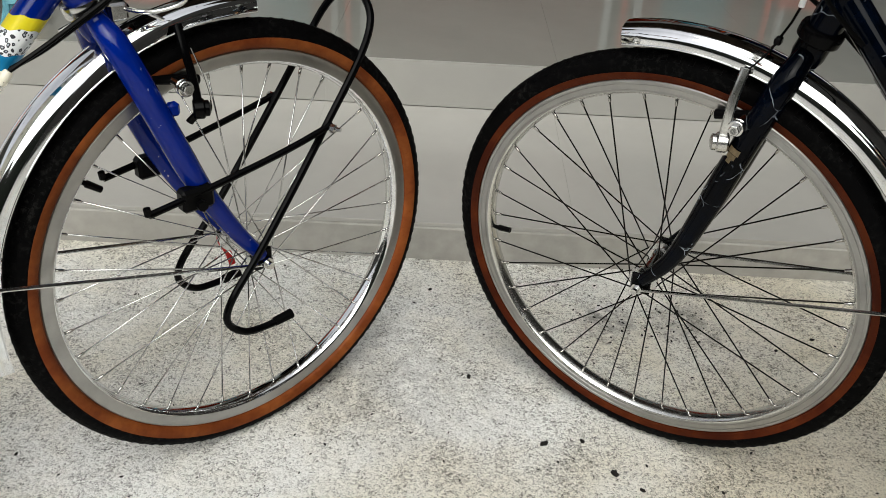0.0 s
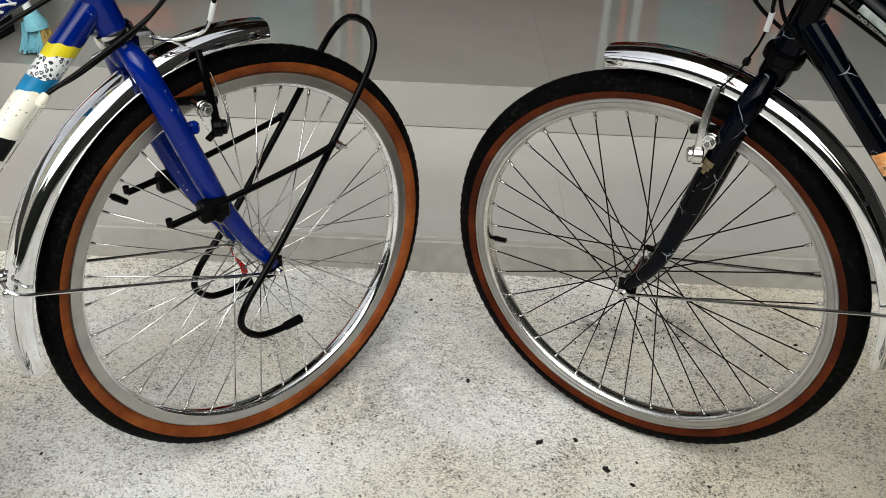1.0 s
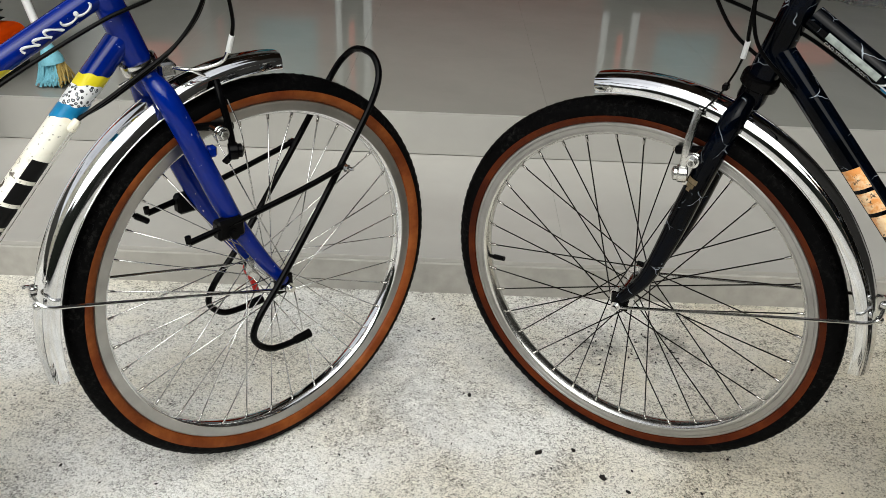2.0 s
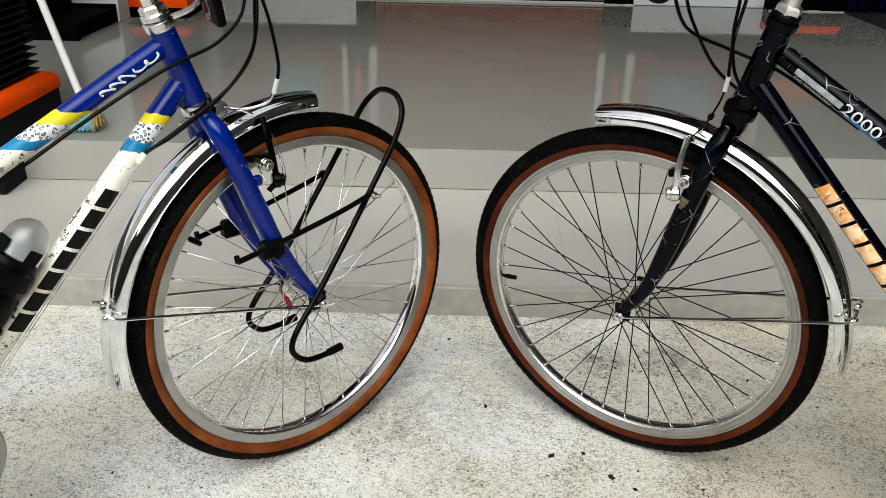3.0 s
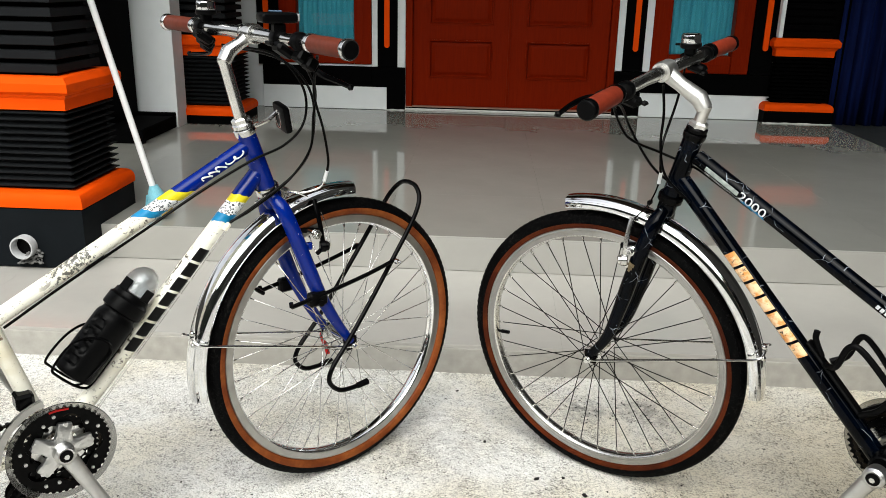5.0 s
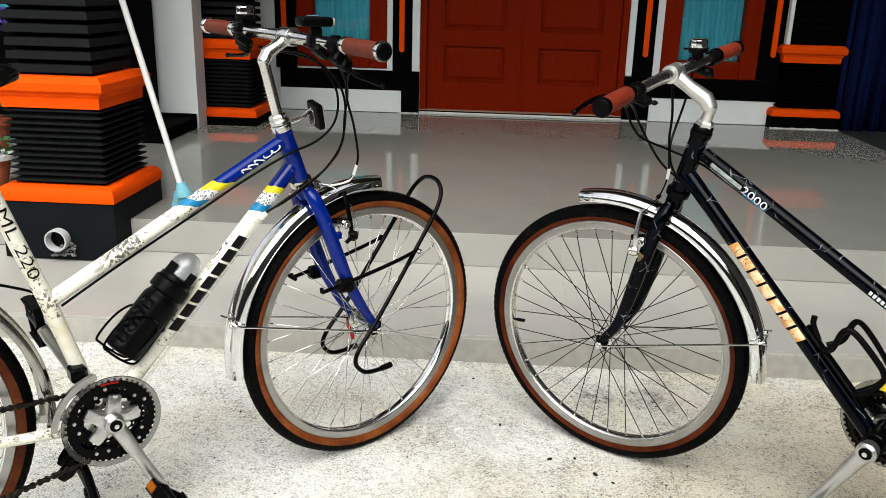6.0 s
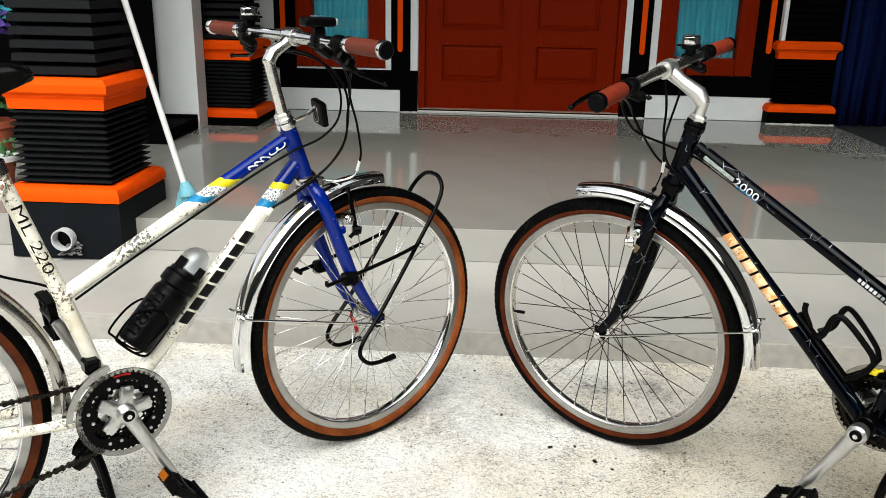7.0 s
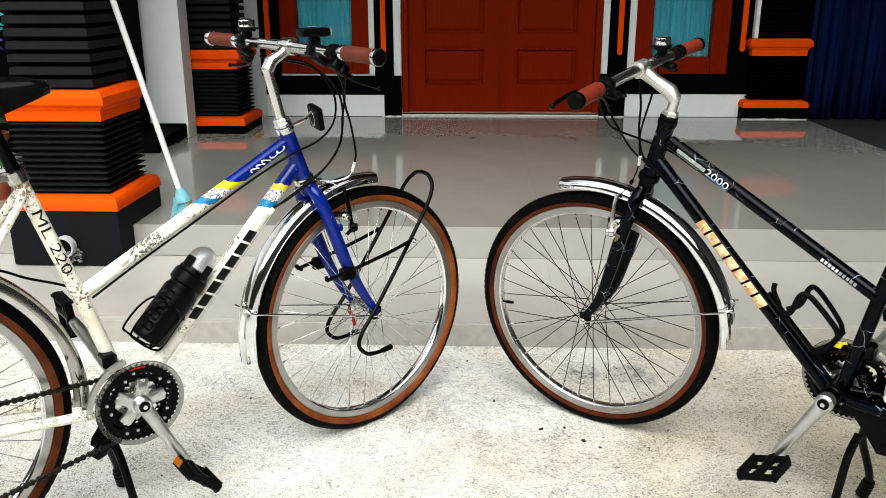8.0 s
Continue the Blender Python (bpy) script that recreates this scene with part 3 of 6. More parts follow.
box_part("sill", (-.474, -.015, .0205), (.802, .10, .0255), plain("pink_worn_sill", (.42, .25, .2), .6), door, .001, "worn pinkish sill strip")
for side, (a, b) in (("left", (-.431, .1565)), ("right", (.1595, .759))):
    pa, pb = ((-.333, .059) if side == "left" else (.262, .654))
    levels = ((.200, .430), (.520, 1.20), (1.29, 1.96))
    xs, zs = [a, pa, pb, b], [.028, .200, .430, .520, 1.20, 1.29, 1.96, DZ + .058]
    bm = bmesh.new()
    for i in range(3):
        for k in range(7):
            if i == 1 and k % 2 == 1:
                continue
            slab(bm, (xs[i], .02, zs[k]), (xs[i + 1], .06, zs[k + 1]))
    bmesh.ops.remove_doubles(bm, verts=bm.verts, dist=1e-5)
    leaf = part("leaf", bm, TIMBER, door, smooth=0)
    for z0, z1 in levels:
        part("panel", sunk_panel(bmesh.new(), pa, pb, z0, z1, .02), TIMBER, leaf, smooth=20)
bm = block(bmesh.new(), (.1505, .010, .03), (.1655, .0195, DZ + .05), .004, segs=2)
part("cover_strip", bm, TIMBER, door)
bm = lathe(bmesh.new(), [(.012, 0), (.012, .012), (.024, .02), (.026, .035), (.018, .046)], (.20, .02, 1.0), (0, -1, 0), 16)
part("knob", bm, STEEL, door)


def mortar_line(x0, x1, y, seed, parent):
    """A ragged smear of white mortar on the floor along a foot of the wall."""
    rnd = random.Random(seed)
    n = max(3, int((x1 - x0) / .018))
    bm = bmesh.new()
    rows = []
    for k in range(n + 1):
        x = x0 + (x1 - x0) * k / n
        d = .008 + .016 * rnd.random() ** 2
        rows.append([bm.verts.new(p) for p in ((x, y, .0008), (x, y, .0050 + .004 * rnd.random()), (x, y - d * .6, .0030 + .002 * rnd.random()), (x, y - d, .0006))])
    for p, q in zip(rows, rows[1:]):
        for k in range(3):
            bm.faces.new((p[k], p[k + 1], q[k + 1], q[k]))
    bmesh.ops.recalc_face_normals(bm, faces=bm.faces)
    return part("mortar", bm, MORTAR, parent, "ragged white mortar smear", smooth=0)


mortar_line(-.475, .803, -.0205, 3, door)
mortar_line(-.598, -.476, -.0425, 4, door)
mortar_line(.804, .965, -.0345, 5, door)


def window(name, x0, x1, z0, z1):
    w = tagged(new(name), "red-brown timber window with a teal curtain behind glass", "window", kind="structure")
    w.matrix_basis = pose(0, WALL, 0)
    f = .108
    for a, b, c, d, nm in ((x0, x0 + f, z0, z1, "stile"), (x1 - f, x1, z0, z1, "stile"), (x0 + f, x1 - f, z0, z0 + f, "rail"), (x0 + f, x1 - f, z1 - f, z1, "rail")):
        box_part(nm, (a + .001, -.014, c + .001), (b - .001, .07, d - .001), TIMBER, w, .004)
    g = .052
    for a, b, c, d in ((x0 + g, x0 + g + .004, z0 + g, z1 - g), (x1 - g - .004, x1 - g, z0 + g, z1 - g), (x0 + g, x1 - g, z0 + g, z0 + g + .004)):
        box_part("bead", (a, -.0165, c), (b, -.0145, d), TIMBER, w, .0008)
    pane = box_part("pane", (x0 + f - .004, .028, z0 + f - .004), (x1 - f + .004, .033, z1 - f + .004), GLASS, w, 0)
    pane.visible_shadow = False
    return w


window("window_1", *WIN_L)
window("window_2", *WIN_R)


def curtain(name, x0, x1, z0, z1, y, mat, label, folds, depth, seed):
    rnd = random.Random(seed)
    bm = bmesh.new()
    nx, nz = int((x1 - x0) * 160), 8
    ph = [rnd.uniform(0, 6.28) for _ in range(5)]
    rows = []
    for k in range(nz + 1):
        v = k / nz
        row = []
        for i in range(nx + 1):
            u = i / nx
            x = x0 + (x1 - x0) * u
            s = u * folds * 6.283
            a = math.sin(s + ph[0] + .6 * math.sin(s * .31 + ph[1])) + .45 * math.sin(s * 2.3 + ph[2] + v) + .3 * math.sin(s * .47 + ph[3])
            row.append(bm.verts.new((x + .004 * math.sin(3 * v + s), y + depth * a * (.8 + .35 * (1 - v)), z0 + (z1 - z0) * v)))
        rows.append(row)
    for a, b in zip(rows, rows[1:]):
        for i in range(nx):
            bm.faces.new((a[i], a[i + 1], b[i + 1], b[i]))
    ob = tagged(part(name, bm, mat, smooth=180), label, "curtain")
    so = ob.modifiers.new("thickness", 'SOLIDIFY')
    so.thickness = .002
    return ob


curtain("curtain", WIN_L[0] + .03, WIN_L[1] - .03, WIN_L[2] + .012, WIN_L[3] - .012, WALL + .085, TEAL, "gathered teal cloth curtain behind the window glass", 17, .011, 3)
curtain("curtain", WIN_R[0] + .03, WIN_R[1] - .03, WIN_R[2] + .012, WIN_R[3] - .012, WALL + .085, TEAL, "gathered teal cloth curtain behind the window glass", 17, .011, 8)
curtain("curtain", 2.075, 3.55, .3045, 2.9, 3.47, NAVY, "dark navy blue cloth curtain hanging to the floor", 19, .026, 5)

# ---------------------------------------------------------------- pillars


def pillar(name, cx, cy, w, d, z0, zb, zo, zr, zt, label, paint):
    """A black pillar: foot, rounded orange ledge, saw-tooth ridges, orange cornice, then flat slats up to the ceiling."""
    p = thing(name, pose(cx, cy, z0), label, "pillar", "porch pillars")
    hw, hd = w / 2, d / 2
    zb, zo, zr, zt = zb - z0, zo - z0, zr - z0, zt - z0
    bm = square_profile(bmesh.new(), 0, 0, [(hw, hd, 0), (hw, hd, zb - .004), (hw - .004, hd - .004, zb)])
    part("foot", bm, SLATE if z0 == TREAD else WALL_BLACK, p, smooth=0)
    h = zo - zb
    rows = [(hw + .004, hd + .004, zb + .0005), (hw + .005, hd + .005, zb + h * .30)] + [
        (hw + .005 - .028 * (1 - math.cos(a)), hd + .005 - .028 * (1 - math.cos(a)), zb + h * .30 + h * .70 * math.sin(a)) for a in (math.pi / 2 * k / 6 for k in range(1, 7))]
    part("ledge", square_profile(bmesh.new(), 0, 0, rows), ORANGE, p, smooth=40)
    sw, sd = hw - .034, hd - .034
    n = 12
    pitch = (zr - zo) / n
    rows = [(sw - .018, sd - .018, zo - .001)]
    for k in range(n):
        z = zo + k * pitch
        rows += [(sw - .018, sd - .018, z + pitch * .10), (sw + .004, sd + .004, z + pitch * .50), (sw + .004, sd + .004, z + pitch * .62), (sw - .018, sd - .018, z + pitch * .98)]
    rows.append((sw - .018, sd - .018, zr + .001))
    part("ridged_shaft", square_profile(bmesh.new(), 0, 0, rows), paint, p, smooth=0)
    h = zt - zr
    rows = [(sw + .004, sd + .004, zr + .0005), (sw + .006, sd + .006, zr + h * .34), (sw + .012, sd + .012, zr + h * .42), (sw + .013, sd + .013, zr + h * .46), (sw + .020, sd + .020, zr + h * .50),
            (sw + .027, sd + .027, zr + h * .56), (sw + .028, sd + .028, zr + h * .80), (sw + .012, sd + .012, zt - .001), (sw - .004, sd - .004, zt)]
    part("cornice", square_profile(bmesh.new(), 0, 0, rows), ORANGE, p, smooth=0)
    uw, ud = sw - .022, sd - .022
    top = ROOF - .002 - z0
    bm = square_profile(bmesh.new(), 0, 0, [(uw - .02, ud - .02, zt - .001), (uw - .02, ud - .02, top)])
    part("upper_core", bm, WALL_BLACK, p, smooth=0)
    pitch = .0405
    first = None
    z = zt + .006
    while z + pitch < top:
        if first is None:
            bm = square_profile(bmesh.new(), 0, 0, [(uw - .014, ud - .014, 0), (uw + .004, ud + .004, .001), (uw + .005, ud + .005, .003), (uw + .003, ud + .003, .025), (uw - .014, ud - .014, .0275)])
            first = part("slat", bm, paint, p, smooth=0, m=pose(0, 0, z))
        else:
            s = first.copy()
            scene.collection.objects.link(s)
            s.matrix_basis = pose(0, 0, z)
        z += pitch
    return p


pillar("pillar", -1.385, .925, .375, .39, TREAD, .385, .435, .680, .780, "black ridged porch pillar with orange mouldings on the step", CHARCOAL)
pillar("pillar", -1.520, 2.995, .400, .41, PORCH, .352, .400, .667, .774, "black ridged porch pillar with orange mouldings beside the white wall", CHARCOAL)
right_pillar = pillar("pillar", 1.895, 3.505, .400, .17, PORCH, .380, .426, .698, .804, "black ridged pillar with orange mouldings beside the blue curtain", WALL_BLACK)

mortar_line(-.205, .205, -.0855, 6, right_pillar)

# drain pipe in the front pillar's foot
pipe = thing("drain_pipe", pose(-1.384, .73, .265), "short grey plastic drain pipe stub with mortar below", "pipe")
part("pipe", lathe(bmesh.new(), [(.0325, -.03), (.0325, .003), (.0365, .004), (.0365, .034), (.0355, .0355), (.0315, .0355), (.0305, .033), (.0305, -.03)], (0, 0, 0), (0, -1, 0), 28, True), PVC, pipe)
# black disc a little way in, for the shade of the bore
part("bore", lathe(bmesh.new(), [(.0, .0020), (.0300, .0020), (.0300, .0035), (.0, .0035)], (0, 0, 0), (0, -1, 0), 20), BLACK_PAINT, pipe, "black disc for the shade inside the pipe")
rnd = random.Random(4)
bm = bmesh.new()
for k in range(150):
    a = rnd.uniform(-.5, 1.0)
    h = rnd.random() * (1 - abs(a - .55))
    bmesh.ops.create_icosphere(bm, subdivisions=1, radius=rnd.uniform(.0025, .0055), matrix=Matrix.Translation((.050 * a, -rnd.uniform(.001, .020) * (1 - .6 * h), -.0545 + .060 * h)) @ Matrix.Diagonal((1.3, .8, .8, 1)))
part("mortar", bm, plain("rough_grey_mortar", (.20, .20, .195), .9, grain=.4, scale=200, bump=.4), pipe, "rough grey mortar", smooth=60)

# ---------------------------------------------------------------- broom
broom = thing("broom", pose(-1.052, .930, PORCH), "upright broom with white pole and aqua bristles", "broom")
foot, top_at = V(.001, .02, .066), V(-.262, .06, 1.05)
part("pole", tube([foot + (top_at - foot) * k / 6 for k in range(7)], .0105, 12), POLE_WHITE, broom, "white plastic pole")
part("socket", tube([V(.004, .02, .060), V(.002, .02, .072), V(-.002, .02, .086), V(-.006, .02, .108)], [.030, .029, .023, .014], 14), BRISTLE, broom)
for mat, lab, x0, x1, seed in ((BRISTLE, "aqua plastic bristles", -.048, .036, 1), (BRISTLE_OLD, "ochre bristles", .028, .050, 2)):
    rnd = random.Random(seed)
    bm = bmesh.new()
    for k in range(420 if seed == 1 else 70):
        a = V(rnd.uniform(x0, x1) * .55, .02 + rnd.uniform(-.015, .015), .068 + rnd.uniform(-.010, .010))
        b = V(a.x * 1.25 + rnd.uniform(-.010, .012), .02 + rnd.uniform(-.035, .035), .004 + rnd.uniform(0, .02))
        sweep(bm, [a, (a + b) / 2 + V(rnd.uniform(-.006, .006), rnd.uniform(-.006, .006), 0), b], [.0026, .0026, .0016], 4)
    tagged(part("bristles", bm, mat, broom, lab), kind="stuff")

# ---------------------------------------------------------------- potted plants at the porch's end


def leaf_blades(bm, n, r, h, seed, size):
    rnd = random.Random(seed)
    for _ in range(n):
        a, q = rnd.uniform(0, 6.283), r * math.sqrt(rnd.random())
        base = V(q * math.cos(a), q * math.sin(a), h + rnd.uniform(-.02, .06))
        d = V(math.cos(a), math.sin(a), rnd.uniform(-.2, .9)).normalized()
        s = d.orthogonal().normalized() * size * .35
        L = size * rnd.uniform(.7, 1.3)
        tip = base + d * L - V(0, 0, .25 * L)
        mid = base + d * L * .5
        v = [bm.verts.new(p) for p in (base, mid + s, tip, mid - s, mid + V(0, 0, .12 * L))]
        bm.faces.new((v[0], v[1], v[4]))
        bm.faces.new((v[1], v[2], v[4]))
        bm.faces.new((v[2], v[3], v[4]))
        bm.faces.new((v[3], v[0], v[4]))


pot = thing("potted_plant", pose(-1.895, 1.22, PORCH), "low green plant in a red clay pot on the porch", "potted plant")
part("pot", lathe(bmesh.new(), [(.050, 0), (.072, .10), (.082, .102), (.082, .125), (.074, .125), (.070, .105), (.0, .105)], n=24), TERRACOTTA, pot)
part("rim", lathe(bmesh.new(), [(.0825, .104), (.0845, .106), (.0845, .123), (.0825, .1255)], n=24), POLE_WHITE, pot, "white painted rim")
bm = bmesh.new()
leaf_blades(bm, 60, .060, .115, 6, .035)
tagged(part("foliage", bm, LEAF, pot, smooth=0), kind="stuff")
fl = thing("flower_pot", pose(-2.215, 1.75, PORCH), "tall plant with teal and violet flowers in a clay pot", "potted plant")
part("pot", lathe(bmesh.new(), [(.06, 0), (.085, .14), (.095, .142), (.095, .17), (.088, .17), (.084, .145), (.0, .145)], n=24), TERRACOTTA, fl)
bm = bmesh.new()
for k in range(7):
    a = k * .9
    sweep(bm, spline([(0, 0, .14), (.03 * math.cos(a), .03 * math.sin(a), .4), (.10 * math.cos(a), .10 * math.sin(a), .62 + .02 * k)], 5), .004, 6)
leaf_blades(bm, 60, .05, .25, 9, .06)
tagged(part("stems", bm, LEAF, fl, smooth=0), kind="stuff")
for mat, seed in ((PETAL_TEAL, 11), (PETAL, 12)):
    bm = bmesh.new()
    leaf_blades(bm, 70, .11, .62 if seed == 11 else .56, seed, .045)
    tagged(part("petals", bm, mat, fl, smooth=0), kind="stuff")
# the house, its pillars and what stands on the porch, set out at full size
for ob in [o for o in scene.objects if o.parent is None and o.type in {'MESH', 'EMPTY'}]:
    if not ob.name.startswith(("ground", "porch_floor", "skirting", "yard_wall")):
        ob.matrix_basis = HOUSE @ ob.matrix_basis

# ---------------------------------------------------------------- bicycles
# Built along +x (forward), +y the rider's left, the front tyre's contact at the origin.
HUB_Z = .316
# where each frame's joints lie: bottom bracket, head tube's ends, seat tube's top, the main tubes' front ends, the top tube's rear end
CREAM_FRAME = dict(bb=V(-.599, 0, .276), head=V(-.2005, 0, .790), low=V(-.160, 0, .673), seat=V(-.753, 0, .764), tt=V(-.203, 0, .7635), dt=V(-.173, 0, .719), joint=V(-.679, 0, .513), foot=V(-.589, 0, .275))
BLACK_FRAME = dict(bb=V(-.591, 0, .300), head=V(-.176, 0, .808), low=V(-.138, 0, .682), seat=V(-.709, 0, .775), tt=V(-.187, 0, .773), dt=V(-.1535, 0, .730), joint=V(-.644, 0, .5195), foot=V(-.581, 0, .293))


def steer(low, axis, degrees):
    """A turn about the steering axis."""
    return Matrix.Translation(low) @ Matrix.Rotation(radians(degrees), 4, axis) @ Matrix.Translation(-low)


def band_tube(bm, a, b, r0, r1, bands, n=32, wave=.0, skew=0.0):
    """A tapered tube from a to b whose paint changes along it, over wavy, slanting edges: bands of (end fraction, material index)."""
    d = (b - a).normalized()
    u = V(0, 1, 0)
    w = d.cross(u)
    L = (b - a).length
    cuts = [0.0]
    idx = []
    for end, i in bands:
        steps = max(1, int((end - cuts[-1]) * L / .03))
        s0 = cuts[-1]
        for k in range(1, steps + 1):
            cuts.append(s0 + (end - s0) * k / steps)
            idx.append(i)
    edge = {round(e, 6) for e, _ in bands[:-1]}
    rings = []
    for t in cuts:
        r = r0 + (r1 - r0) * t
        at_edge = 1 if round(t, 6) in edge else 0
        rings.append([bm.verts.new(a + d * (t * L + at_edge * (wave * math.sin(3 * q + 60 * t) + wave * .6 * math.sin(7 * q + 90 * t) - skew * r * math.sin(q))) + r * (math.cos(q) * u + math.sin(q) * w)) for q in (2 * math.pi * k / n for k in range(n))])
    for j, (p, q) in enumerate(zip(rings, rings[1:])):
        for k in range(n):
            bm.faces.new((p[k], p[(k + 1) % n], q[(k + 1) % n], q[k])).material_index = idx[j]
    bm.faces.new(rings[0][::-1])
    bm.faces.new(rings[-1])
    bmesh.ops.recalc_face_normals(bm, faces=bm.faces)
    return bm


def on_tube(bm, a, b, r, t0, t1, a0, a1, side, skew=0.0, proud=.0006):
    """A thin patch of paint wrapped on a tube from a to b: t along it, angles in degrees from straight sideways, up positive."""
    d = (b - a).normalized()
    L = (b - a).length
    u = V(0, side, 0)
    w = V(0, 0, 1) - d * d.z
    w.normalize()
    rows = []
    for j in range(6):
        q = radians(a0 + (a1 - a0) * j / 5)
        row = []
        for i in range(3):
            t = t0 + (t1 - t0) * i / 2 + skew * (j / 5 - .5)
            row.append(bm.verts.new(a + d * (t * L) + (r + proud) * (math.cos(q) * u + math.sin(q) * w)))
        rows.append(row)
    for p, q in zip(rows, rows[1:]):
        for i in range(2):
            bm.faces.new((p[i], p[i + 1], q[i + 1], q[i]))
    return bm


def tube_text(text, a, b, r, t0, t1, angle, height, mat, parent, label, side=1, swell=0.0):
    """Lettering wrapped on one side of a tube from a to b, centred at an angle above straight sideways."""
    cu = bpy.data.curves.new("lettering", 'FONT')
    cu.body = text
    cu.size = 1.0
    cu.offset = swell
    ob = bpy.data.objects.new("lettering", cu)
    me = bpy.data.meshes.new_from_object(ob)
    bpy.data.objects.remove(ob)
    bm = bmesh.new()
    bm.from_mesh(me)
    bpy.data.meshes.remove(me)
    xs_, ys_ = [v.co.x for v in bm.verts], [v.co.y for v in bm.verts]
    x0, x1, y0, y1 = min(xs_), max(xs_), min(ys_), max(ys_)
    for k in range(1, 10):                                         # rows across the letters, so that they bend with the tube
        bmesh.ops.bisect_plane(bm, geom=bm.verts[:] + bm.edges[:] + bm.faces[:], plane_co=(0, y0 + (y1 - y0) * k / 10, 0), plane_no=(0, 1, 0))
    d = (b - a).normalized()
    L = (b - a).length
    w = V(0, 0, 1) - d * d.z
    w.normalize()
    for v in bm.verts:
        t = t0 + (t1 - t0) * (v.co.x - x0) / (x1 - x0)
        q = radians(angle) + ((v.co.y - y0) / (y1 - y0) - .5) * height / r
        v.co = a + d * (t * L) + (r + .0006) * (math.cos(q) * V(0, side, 0) + math.sin(q) * w)
    part("decal", bm, mat, parent, label, smooth=0)


def arc_guard(bm, r, a0, a1, half, steps=44):
    """A mudguard: a ribbed channel section carried round the hub, from angle a0 to a1 (degrees, 0 forward, 90 up)."""
    h = [(half, -.0215), (half - .0010, -.0212), (half - .0016, -.0150), (half - .0036, -.0095), (half - .0068, -.0060), (.0185, -.0048), (.0174, -.0030), (.0160, -.0026), (.0148, -.0034), (.0105, -.0018), (.0055, -.0005)]
    sec = [(-y, d) for y, d in h] + h[::-1]
    inner = [(y * .965, d - .0016) for y, d in sec][::-1]
    loop = sec + inner
    rings = []
    for k in range(steps + 1):
        q = radians(a0 + (a1 - a0) * k / steps)
        e = min(k, steps - k)
        shrink = 1 if e > 1 else (.965 if e == 1 else .90)
        rings.append([bm.verts.new(((r + d) * math.cos(q), y * shrink, (r + d) * math.sin(q))) for y, d in loop])
    m = len(loop)
    for p, q in zip(rings, rings[1:]):
        for k in range(m):
            bm.faces.new((p[k], p[(k + 1) % m], q[(k + 1) % m], q[k]))
    h = len(sec)
    for ring in (rings[0], rings[-1]):
        for k in range(h - 1):
            bm.faces.new((ring[k], ring[k + 1], ring[2 * h - 2 - k], ring[2 * h - 1 - k]))
    bmesh.ops.recalc_face_normals(bm, faces=bm.faces)
    return bm


def ring_section(bm, sec, n=96, closed=True, index=0):
    """Carries a (radius, y) section round the y axis."""
    rings = [[bm.verts.new((r * math.cos(a), y, r * math.sin(a))) for r, y in sec] for a in (2 * math.pi * k / n for k in range(n))]
    m = len(sec)
    for k in range(n):
        p, q = rings[k], rings[(k + 1) % n]
        for j in range(m if closed else m - 1):
            bm.faces.new((p[j], p[(j + 1) % m], q[(j + 1) % m], q[j])).material_index = index
    return bm


